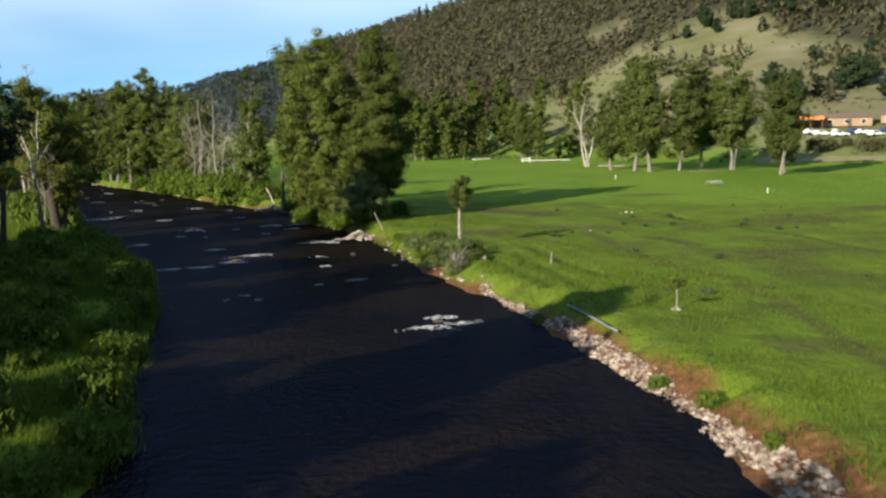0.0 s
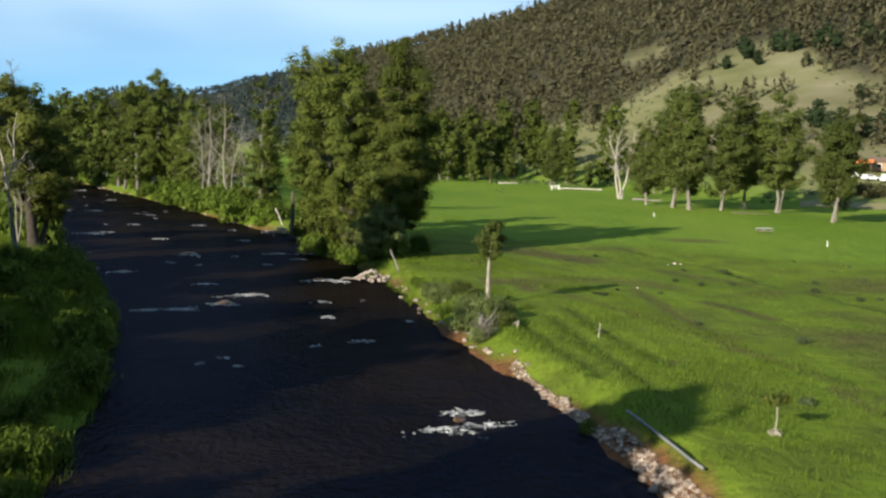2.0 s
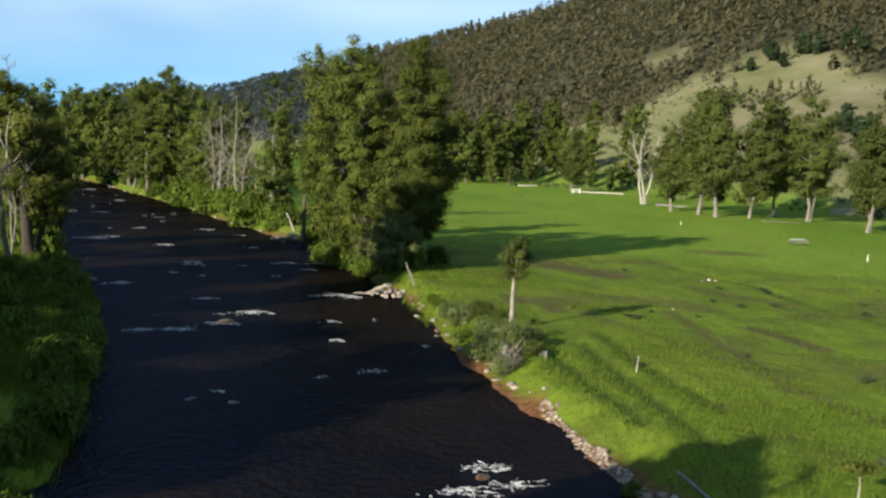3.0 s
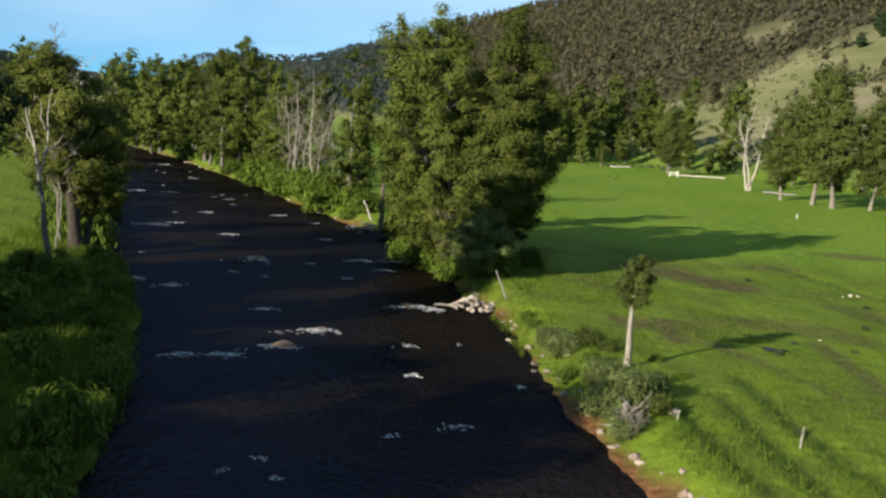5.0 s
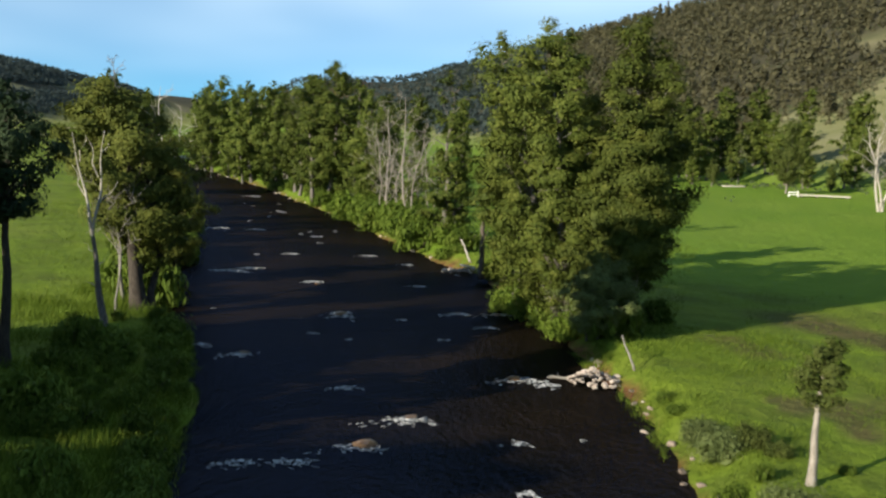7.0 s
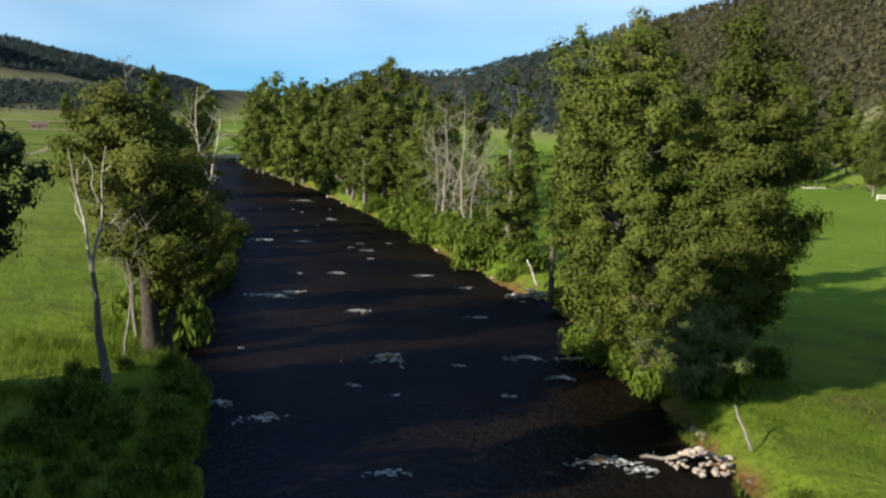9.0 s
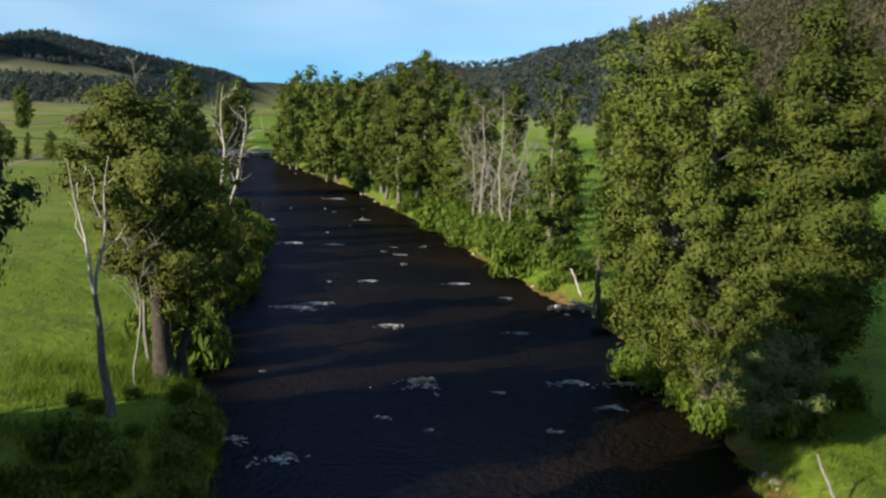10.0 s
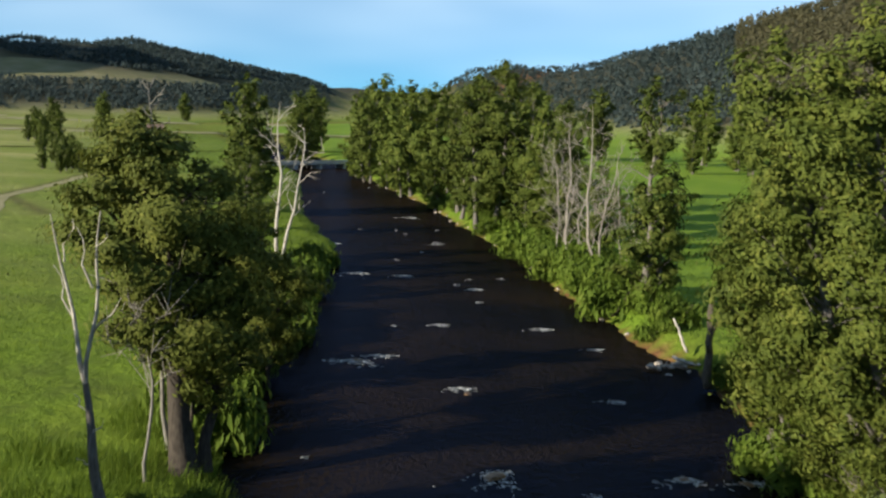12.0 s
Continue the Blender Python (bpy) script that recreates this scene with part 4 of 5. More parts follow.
for x, y, size in [(-41, 169, 1.3), (-44, 172, 1.5), (-46.5, 175, 1.4), (-49, 178.5, 1.5), (-51.5, 182, 1.3), (-54, 185, 1.5), (-43, 175, 1.4), (-47, 180, 1.4), (-57, 190, 1.3), (-60, 195, 1.4), (-64, 201, 1.2), (-38.5, 166, 1.0), (-17.6, 122.6, 0.8), (-20.0, 126.5, 0.9), (-22.5, 130, 1.0), (-24.5, 133, 0.9), (-11.8, 126, 0.7)]:
    plant_shrub(x, y, SHRUBS[2], "large bushy shrub at the foot of the cottonwoods", "bank undergrowth", size, x * 37)
plant_shrub(-28.6, 147.2, SHRUBS[2], "dark bushy growth round the broken snag", "bank undergrowth", 0.75, 40)
for i in range(26):
    y = 122 + 60 * i / 26 + srng.uniform(-1, 1)
    x = float(np.interp(y, BANK_LY, BANK_L)) - srng.uniform(0.3, 4)
    plant_shrub(x, y, THIN[srng.randrange(4)], "green undergrowth shrub below the riverside trees", "bank undergrowth", srng.uniform(0.8, 1.5), srng.uniform(0, 360))
SOFT = [shrub_mesh(68, 1.6, 1.5, 0.085, M_WILLOW), shrub_mesh(69, 1.4, 1.2, 0.085, M_MEADOWLEAF)]
for x, y, size, kind in [(3.2, 62.0, 0.45, 1), (8.0, 45.7, 0.45, 1), (9.6, 42.3, 0.4, 0), (10.6, 36, 0.4, 1), (-5.9, 90.4, 0.6, 3), (-4.7, 91.2, 0.5, 1)]:
    plant_shrub(x, y, SHRUBS[kind], "dark green shrub on the stony bank", "stony bank shrubs", size, x * 51)
for x, y, size, kind in [(-3.6, 86.4, 0.85, 0), (-2.2, 84.4, 0.95, 0), (-3.4, 83.2, 0.85, 0), (-1.2, 85.8, 0.7, 1), (-0.9, 83.0, 0.6, 1), (-4.2, 88.2, 0.65, 1), (-2.6, 81.0, 0.6, 0), (-0.9, 88.6, 0.45, 1), (-6.4, 95.6, 0.8, 0), (-5.0, 96.4, 0.75, 1), (-7.4, 97.6, 0.7, 0), (-4.0, 95.0, 0.5, 1)]:
    plant_shrub(x, y, SOFT[kind], "soft grey-green willow bush on the grassy bank", "bank bushes", size, x * 77, "bush")
for x, y, size in [(-7.8, 99.5, 0.5), (-8.8, 102, 0.5), (-9.4, 105, 0.6), (-1.2, 93.5, 0.4), (0.2, 90, 0.35)]:
    plant_shrub(x, y, SAGES[1], "low green leafy bush on the grassy bank", "bank bushes", size, x * 77, "bush")
plant_tree("dead_bush", tree_parts(17, [(0, 0, 1.9, 1.3, 0.5, 0.2, 0), (0.2, 0.1, 1.5, 1.2, 0.4, 0.3, 0.1)], bark=M_SNAG, bare=1.0, trunk_r=0.014, twigs=2), -2.5, 80.6, "grey twiggy dead bush at the bank's edge", "shrub")
for i in range(34):
    x, y = srng.uniform(4, 38), srng.uniform(45, 135)
    if float(bank_distance(np.array(x), np.array(y))[0]) > 5:
        plant_shrub(x, y, SAGES[0], "small dark weed clump in the meadow", "meadow weeds", srng.uniform(0.25, 0.6), srng.uniform(0, 360), "weed_clump")


def sage_stuff():
    """Scrub dotted over the dry slope."""
    rng = np.random.default_rng(9)
    n = 2000
    az, d = rng.uniform(-2, 26, n), rng.uniform(270, 640, n)
    x, y = d * np.sin(np.radians(az)), d * np.cos(np.radians(az))
    keep = vnoise(x / 26, y / 26, 41) > -0.1
    x, y = x[keep], y[keep]
    r = rng.uniform(0.35, 1.0, len(x))
    cs = np.column_stack([x, y, ground_z(x, y) + r * 0.4])
    v, f = leaf_cloud(rng, cs, r, np.full(len(x), 14), 0.34, up=0.2)
    tagged(new("hill_scrub", raw_mesh("hill_scrub", v, f, M_SAGE)), "low grey-green scrub dotted over the dry slope", "scrub", kind="stuff")


sage_stuff()

# ---- grass ----


def grass_stuff(name, seed, n, xr, yr, smin, smax, tall, label):
    rng = np.random.default_rng(seed)
    x, y = rng.uniform(*xr, n), rng.uniform(*yr, n)
    s, _ = bank_distance(x, y)
    keep = (s > smin) & (s < smax) & (vnoise(x / 2.6, y / 2.6, seed) + 0.7 * vnoise(x / 9, y / 9, seed + 1) > rng.uniform(-0.9, 0.6, n))
    x, y = x[keep], y[keep]
    m = len(x)
    z = ground_z(x, y)
    h = tall * rng.uniform(0.5, 1.3, m) * (1 + 0.4 * vnoise(x / 4, y / 4, seed + 2))
    a = rng.uniform(0, 6.28, m)
    w = rng.uniform(0.012, 0.035, m)
    lean = rng.normal(0, 0.35, (m, 2)) * h[:, None] + np.array([0.12, 0.1]) * h[:, None]
    p0 = np.column_stack([x - np.cos(a) * w, y - np.sin(a) * w, z - 0.03])
    p1 = np.column_stack([x + np.cos(a) * w, y + np.sin(a) * w, z - 0.03])
    p2 = np.column_stack([x + lean[:, 0], y + lean[:, 1], z + h])
    me = raw_mesh(name, np.stack([p0, p1, p2], 1).reshape(-1, 3), np.arange(3 * m).reshape(-1, 3), M_GRASS)
    tagged(new(name, me), label, "grass", kind="stuff")


grass_stuff("bank_grass", 71, 160000, (-22, 34), (28, 125), 1.0, 14, 0.26, "tall bright green grass along the stony bank")
grass_stuff("meadow_grass", 72, 50000, (-5, 48), (34, 150), 12, 45, 0.16, "uneven green meadow grass")
grass_stuff("west_bank_grass", 73, 110000, (-110, -10), (22, 230), 0.5, 34, 0.4, "tall green grass on the west bank")
grass_stuff("near_bank_grass", 75, 120000, (-34, -9), (22, 78), 0.1, 18, 0.55, "long soft grass overhanging the west bank")
grass_stuff("bank_tussocks", 76, 80000, (-60, -26), (76, 124), 0.1, 13, 0.8, "long rank grass between the bank shrubs")
grass_stuff("riverside_grass", 74, 60000, (-150, -12), (118, 300), 0.4, 9, 0.6, "rank green grass at the water's edge")

grass_stuff("bank_fringe", 77, 260000, (-52, -9), (24, 118), -0.5, 1.5, 0.5, "long grass overhanging the water's edge")

# ---- stones ----


def rock_mesh(seed, flat=0.7, mat=None):
    bm = bmesh.new()
    bmesh.ops.create_icosphere(bm, subdivisions=2, radius=0.5)
    rng = random.Random(seed)
    cuts = [(Vector((rng.gauss(0, 1), rng.gauss(0, 1), rng.gauss(0, 1))).normalized(), rng.uniform(0.28, 0.42)) for _ in range(7)]
    for v in bm.verts:
        for d, k in cuts:
            over = v.co.dot(d) - k
            if over > 0:
                v.co -= d * over
        v.co *= 1 + 0.12 * noise.noise(v.co * 3 + Vector((seed, 0, 0)))
        v.co.z *= flat
    me = bpy.data.meshes.new("rock")
    bm.to_mesh(me)
    bm.free()
    me.materials.append(mat or M_ROCK)
    return me


M_WETROCK, nt, b = material("wet_brown_rock", 0.35, 0.4)
rn = noise_node(nt, 5.0, 5, 0.7)
nt.links.new(ramp_node(nt, rn, [(0.35, (0.06, 0.03, 0.012)), (0.65, (0.2, 0.11, 0.04))]), b.inputs["Base Color"])
bump_node(nt, rn, 0.6, 0.05, b)
WET = [rock_mesh(100 + i, 0.5 + 0.05 * i, M_WETROCK) for i in range(6)]
ROCKS = [rock_mesh(80 + i, 0.55 + 0.07 * i) for i in range(6)]
PALE = [rock_mesh(90 + i, 0.55 + 0.07 * i, M_PALEROCK) for i in range(6)]
rrng = random.Random(13)


def lay_rock(x, y, size, label, group, z=None, name="rock", meshes=ROCKS):
    ob = new(name, meshes[rrng.randrange(6)])
    z = float(ground_z(x, y)) if z is None else z
    ob.matrix_basis = pose(x, y, z + size * 0.12, rrng.uniform(-15, 15), rrng.uniform(-15, 15), rrng.uniform(0, 360))
    ob.scale = (size * rrng.uniform(0.8, 1.3), size * rrng.uniform(0.7, 1.1), size * rrng.uniform(0.7, 1.1))
    tagged(ob, label, "rock", group)


for i in range(150):                      # stony margin at the start of the river
    y = 28 + 44 * (i / 150) ** 1.25 + rrng.uniform(-1, 1)
    x = float(np.interp(y, BANK_Y, BANK_R)) + rrng.uniform(-0.35, 1.2 if y < 52 else 0.8)
    lay_rock(x, y, rrng.choice((0.2, 0.26, 0.34, 0.46)), "pale weathered stone on the river margin", "margin stones", None, "rock", PALE if i % 5 == 0 else ROCKS)
for i in range(34):                       # scattered stones farther up
    y = 72 + 46 * (i / 34) + rrng.uniform(-1, 1)
    x = float(np.interp(y, BANK_Y, BANK_R)) + rrng.uniform(-0.4, 0.9)
    lay_rock(x, y, rrng.uniform(0.2, 0.6), "pale weathered stone on the river margin", "margin stones")
for i in range(110):                       # pile of pale boulders
    a, r = rrng.uniform(0, 6.28), 1.7 * math.sqrt(rrng.random())
    lay_rock(-14.2 + math.cos(a) * r, 109.6 + math.sin(a) * r * 0.9, rrng.uniform(0.16, 0.42), "pale boulder in a heap at the bank's point", "boulder heap", 0.15 + 0.9 * (1 - r / 1.7), "boulder", PALE)
for i in range(13):
    lay_rock(-33.4 + rrng.uniform(-1.8, 1.4), 151.5 + rrng.uniform(-1.6, 2.0), rrng.uniform(0.3, 0.75), "sunlit pale slab on the gravel point", "gravel point stones", 0.25, "rock", PALE)
for x, y, size in [(15.7, 125.5, 0.5), (16.4, 125.9, 0.35), (14.9, 124.4, 0.3), (-0.5, 82.6, 0.5), (9.7, 104.2, 0.3)]:
    lay_rock(x, y, size, "small white stone lying in the meadow", "meadow stones", None, "rock", PALE)
for i in range(40):
    y = 160 + 140 * (i / 40) + rrng.uniform(-2, 2)
    x = float(np.interp(y, BANK_Y, BANK_R)) + rrng.uniform(-0.6, 0.6)
    lay_rock(x, y, rrng.uniform(0.3, 0.8), "pale stone at the foot of the bank", "far bank stones", None, "rock", PALE)


def pebble_stuff():
    rng = np.random.default_rng(15)
    n = 2600
    y = rng.uniform(26, 74, n)
    x = np.interp(y, BANK_Y, BANK_R) + rng.uniform(-0.1, 1.25, n) * np.interp(y, [26, 48, 60, 74], [1, 0.9, 0.65, 0.4])
    s = rng.uniform(0.06, 0.17, n)
    z = ground_z(x, y) + s * 0.3
    base = np.array([[1, 0, 0], [0, 1, 0], [-1, 0, 0], [0, -1, 0], [0.15, 0.1, 0.7], [0, 0, -0.5]], float)
    v = np.column_stack([x, y, z])[:, None, :] + base[None] * s[:, None, None] * rng.uniform(0.7, 1.4, (n, 6, 1))
    tri = np.array([[0, 1, 4], [1, 2, 4], [2, 3, 4], [3, 0, 4], [1, 0, 5], [2, 1, 5], [3, 2, 5], [0, 3, 5]])
    f = (np.arange(n)[:, None, None] * 6 + tri[None]).reshape(-1, 3)
    tagged(new("pebbles", raw_mesh("pebbles", v.reshape(-1, 3), f, M_PEBBLE)), "loose pale pebbles on the stony margin", "pebbles", kind="stuff")


pebble_stuff()

# rocks that break the stream, and the white water round them
for x, y, size in [(-36.8, 124.5, 1.5), (-23.3, 93.1, 1.7), (-22.6, 98.6, 1.2), (-37.5, 108.8, 1.0), (-2.8, 62.6, 1.0), (-28, 129, 0.9), (-19, 109, 1.3), (-55, 142.5, 1.1), (-44.2, 138.2, 0.8), (-24.9, 130, 0.9)]:
    lay_rock(x, y, size, "orange-brown rock just under the rushing water", "stream rocks", -0.3 * size * 0.8, "stream_rock", WET)
FOAM = [(-3.8, 61, 1.6), (-1.7, 62.3, 1.5), (-2.9, 64.2, 1.3), (-55.6, 142.3, 2.2), (-54.2, 144.8, 1.6), (-36.9, 125.3, 1.5), (-36.1, 124.2, 1.3), (-37.5, 108.4, 1.4), (-41.5, 110, 1.3), (-27.9, 129.2, 1.5), (-24.9, 130.3, 1.4),
        (-18.9, 109.4, 1.8), (-17, 108.6, 1.2), (-22.8, 98.3, 2.0), (-23.6, 92.9, 1.8), (-25.7, 89.6, 1.4), (-27.9, 88.6, 1.1), (-16.2, 96.2, 0.7), (-10.5, 81, 0.9), (-45.1, 139.4, 1.2), (-55.2, 157.2, 0.9), (-75, 177.6, 1.7), (-69.8, 178.5, 1.2),
        (-35.2, 141.5, 0.8), (-26.3, 118.5, 0.6), (-28.1, 103, 1.0), (-90.5, 197, 2.2), (-59.7, 175, 1.1), (-46.9, 160.3, 1.2), (-96, 232.3, 1.8), (-78, 204.8, 1.0), (-24.5, 124.7, 1.0), (-14.4, 89.4, 0.6), (-40.8, 155.2, 0.8)]


def foam_stuff():
    rng = np.random.default_rng(17)
    vs, fs, off = [], [], 0
    spots = list(FOAM)
    for _ in range(26):
        y = rng.uniform(70, 300)
        l, r = np.interp(y, BANK_LY, BANK_L), np.interp(y, BANK_Y, BANK_R)
        spots.append((l + (r - l) * rng.uniform(0.08, 0.92), y, rng.uniform(0.1, 0.36)))
    for x, y, size in spots:
        bow = rng.uniform(0.1, 0.7)
        for _ in range(int(8 + size * 34)):
            n = 6
            t, lag = rng.normal(0, 0.55), rng.exponential(0.22)
            run = rng.uniform(0.1, 0.55) * size ** 0.4
            turn = rng.normal(0.3 - bow * t, 0.55) if rng.random() < 0.7 else rng.normal(-1.2, 0.5)
            bend = np.cumsum(np.full(n, rng.normal(0, 0.22)) + rng.normal(0, 0.18, n))
            px = x + t * size * 0.75 + np.cumsum(np.cos(turn + bend)) * run / n + rng.normal(0, 0.1)
            py = y + t * size * 0.28 - bow * size * t * t - lag * size * 0.9 + np.cumsum(np.sin(turn + bend)) * run / n + rng.normal(0, 0.12)
            u = np.linspace(-0.5, 0.5, n)
            wide = rng.uniform(0.012, 0.045) * np.sin(np.pi * (u + 0.5)) ** 0.6 * rng.uniform(0.4, 1.4, n) + 0.004
            tx, ty = np.gradient(px), np.gradient(py)
            ln = np.hypot(tx, ty) + 1e-6
            sx, sy = -ty / ln * wide, tx / ln * wide
            top = rng.uniform(0.015, 0.05)
            rows = np.stack([np.column_stack([px - sx, py - sy, np.full(n, 0.006)]), np.column_stack([px, py, np.full(n, top)]), np.column_stack([px + sx, py + sy, np.full(n, 0.006)])], 1)
            vs.append(rows.reshape(-1, 3))
            k = np.arange(n - 1)[:, None] * 3
            quads = np.concatenate([np.concatenate([k, k + 1, k + 4, k + 3], 1), np.concatenate([k + 1, k + 2, k + 5, k + 4], 1)])
            fs.append(quads + off)
            off += 3 * n
    tagged(new("white_water", raw_mesh("white_water", np.concatenate(vs), np.concatenate(fs), M_FOAM, True)), "broken white water over shallow rocks", "foam", kind="stuff")


foam_stuff()

# ---- driftwood, snag and posts ----


def log_thing(name, a, b, r0, r1, mat, label, category, seed=0, group="", stubs=0):
    rng = np.random.default_rng(seed)
    a, b = np.array(a, float), np.array(b, float)
    n = 8
    u = np.linspace(0, 1, n)[:, None]
    p = (b - a) * u + rng.normal(0, r0 * 0.25, (n, 3))
    rad = np.linspace(r0, r1, n) * rng.uniform(0.9, 1.1, n)
    rad[0] *= 0.85
    v, f = tube(np.concatenate([p[:1], p, p[-1:]]), np.concatenate([[0.005], rad, [0.005]]), 9)
    tubes = [(v, f)]
    for _ in range(stubs):
        q = p[rng.integers(1, n - 1)]
        d = rng.normal(0, 1, 3)
        d[2] = abs(d[2])
        tubes.append(tube(q + np.outer(np.linspace(0, 1, 3), d * r0 * 4), [r0 * 0.4, r0 * 0.25, 0.01], 5))
    me = raw_mesh(name, *join_tubes(tubes), mat, True)
    ob = new(name, me)
    ob.matrix_basis = pose(*a)
    return tagged(ob, label, category, group)


log_thing("dead_snag", (-30.2, 146.6, 0.3), (-30.3, 147.0, 6.0), 0.32, 0.2, M_DARKWOOD, "tall dark broken snag at the water's edge", "snag", 1, stubs=3)
log_thing("driftwood_log", (-34.9, 150.9, 0.2), (-32.4, 151.8, 0.7), 0.13, 0.08, M_DEADGREY, "bleached driftwood log on the gravel point", "log", 2, "driftwood", 3)
log_thing("driftwood_log", (-33.9, 152.6, 0.8), (-31.9, 150.6, 0.9), 0.15, 0.09, M_DEAD, "bleached driftwood log on the gravel point", "log", 3, "driftwood", 2)
log_thing("leaning_post", (-33.2, 154.3, 0.8), (-34.4, 154.6, 3.3), 0.13, 0.08, M_DEAD, "bleached broken post leaning beside driftwood", "post", 4)
log_thing("leaning_post", (-11.8, 110.7, 0.9), (-12.8, 111.6, 2.9), 0.09, 0.05, M_DEADGREY, "pale leaning dead post near the boulders", "post", 5)
log_thing("driftwood_log", (-17.2, 110.2, 0.05), (-14.8, 109.8, 0.3), 0.1, 0.07, M_DEADGREY, "grey log lying in the water by the boulders", "log", 6, "driftwood", 1)
log_thing("driftwood_log", (-5.4, 88.6, 0.35), (-3.8, 85.9, 0.45), 0.12, 0.07, M_DEAD, "bleached driftwood log under the bank", "log", 7, "driftwood", 1)
log_thing("broken_stump", (-2.9, 81.2, 0.6), (-2.7, 81.3, 2.0), 0.2, 0.14, M_DEADGREY, "grey broken stump among bank shrubs", "stump", 8, stubs=4)
log_thing("irrigation_pipe", (4.9, 61.8, 1.15), (7.0, 53.5, 1.1), 0.065, 0.065, M_PIPE, "grey metal irrigation pipe on the grass", "pipe", 9)
log_thing("fallen_log", (24.5, 262, 1.5), (31, 259, 1.6), 0.28, 0.18, M_DEADGREY, "long pale fallen log on the meadow", "log", 10, "meadow logs", 2)
log_thing("fallen_log", (40, 222, 1.4), (47, 221, 1.5), 0.25, 0.15, M_DARKWOOD, "long weathered fallen log under the trees", "log", 11, "meadow logs", 2)
log_thing("fallen_log", (-9, 331, 1.5), (-3, 333, 1.6), 0.3, 0.2, M_DEAD, "pale fallen log beside a small tree", "log", 12, "meadow logs", 1)

for x, y, h in [(-0.4, 81.6, 0.5), (4.7, 79.3, 0.95)]:
    log_thing("stake", (x, y, float(ground_z(x, y)) - 0.1), (x + 0.1, y, float(ground_z(x, y)) + h), 0.035, 0.025, M_PALEWOOD, "thin pale wooden stake standing in the grass", "stake", 21, "meadow stakes")
for i, (x, y, h) in enumerate([(39.4, 154.3, 0.8), (22.2, 199.7, 0.7)]):
    z = float(ground_z(x, y))
    post = thing("marker_post", x, y, z, "short white marker post in the grass", "post", "marker posts")
    bm = bmesh.new()
    bmesh.ops.create_cone(bm, cap_ends=True, segments=10, radius1=0.075, radius2=0.06, depth=h, matrix=Matrix.Translation((0, 0, h / 2)))
    me = bpy.data.meshes.new("shaft")
    bm.to_mesh(me)
    bm.free()
    me.materials.append(M_WHITE)
    part_mesh("shaft", me, post)
    bm = bmesh.new()
    bmesh.ops.create_uvsphere(bm, u_segments=10, v_segments=6, radius=0.075, matrix=Matrix.Translation((0, 0, h)) @ Matrix.Diagonal((1, 1, 0.5, 1)))
    me = bpy.data.meshes.new("cap")
    bm.to_mesh(me)
    bm.free()
    me.materials.append(M_WHITE)
    part_mesh("cap", me, post)

# young planted tree in its pale guard
sap = thing("sapling", 10.8, 58.4, float(ground_z(10.8, 58.4)), "thin staked sapling with pale tree guard", "tree")
part_mesh("stem", raw_mesh("stem", *tube([[0, 0, -0.1], [0.03, 0, 0.8], [0, 0.02, 1.55]], [0.03, 0.025, 0.018], 6), M_PALEWOOD, True), sap)
part_mesh("foliage", raw_mesh("foliage", *leaf_cloud(np.random.default_rng(3), np.array([[0, 0, 1.55], [0.34, 0, 1.6], [-0.34, 0.1, 1.55]]), np.array([0.26, 0.22, 0.22]), np.array([110, 90, 90]), 0.09), M_DARKLEAF), sap)
part_mesh("guard", raw_mesh("guard", *leaf_cloud(np.random.default_rng(4), np.array([[0, 0, 0.15], [0.14, 0.05, 0.12], [-0.15, 0, 0.12]]), np.array([0.16, 0.14, 0.14]), np.array([16, 14, 14]), 0.1), M_PALEWOOD), sap, "ragged pale mulch guard")

# shallow puddle by the worn patch
pa = np.linspace(0, 2 * np.pi, 18, endpoint=False)
pr = 1 + 0.25 * np.sin(pa * 3 + 1)
pz = float(ground_z(6.0, 99.0)) + 0.1
pv = np.concatenate([np.column_stack([6.1 + 0.8 * pr * np.cos(pa), 99.2 + 0.5 * pr * np.sin(pa), np.full(18, pz)]), [[6.1, 99.2, pz]]])
pk = np.arange(18)
tagged(new("puddle", raw_mesh("puddle", pv, np.stack([pk, (pk + 1) % 18, np.full(18, 18)], -1), M_PUDDLE, True)), "small puddle reflecting blue sky in the meadow", "puddle", kind="structure")


def box(bm, x, y, z, sx, sy, sz, rz=0.0, bevel=0.0):
    made = bmesh.ops.create_cube(bm, size=1, matrix=Matrix.Translation((x, y, z)) @ Matrix.Rotation(rz, 4, "Z") @ Matrix.Diagonal((sx, sy, sz, 1)))
    if bevel:
        edges = list({e for v in made["verts"] for e in v.link_edges})
        bmesh.ops.bevel(bm, geom=edges, offset=bevel, segments=2, affect="EDGES")


def part(name, bm, mat, parent, label=""):
    me = bpy.data.meshes.new(name)
    bm.to_mesh(me)
    bm.free()
    me.materials.append(mat)
    return part_mesh(name, me, parent, label)


def boxes(name, rows, mat, parent, label="", bevel=0.0):
    bm = bmesh.new()
    for r in rows:
        box(bm, *r, bevel=bevel)
    return part(name, bm, mat, parent, label)


# picnic table
tab = thing("picnic_table", 35.6, 174.2, float(ground_z(35.6, 174.2)), "weathered pale picnic table standing on mown grass", "table", rz=20)
for i in range(5):
    boxes("plank", [(0, -0.36 + 0.18 * i, 0.76, 2.4, 0.165, 0.05)], M_WHITE, tab)
for sy in (-0.75, 0.75):
    boxes("bench", [(0, sy, 0.45, 2.4, 0.28, 0.05)], M_PALEWOOD, tab)
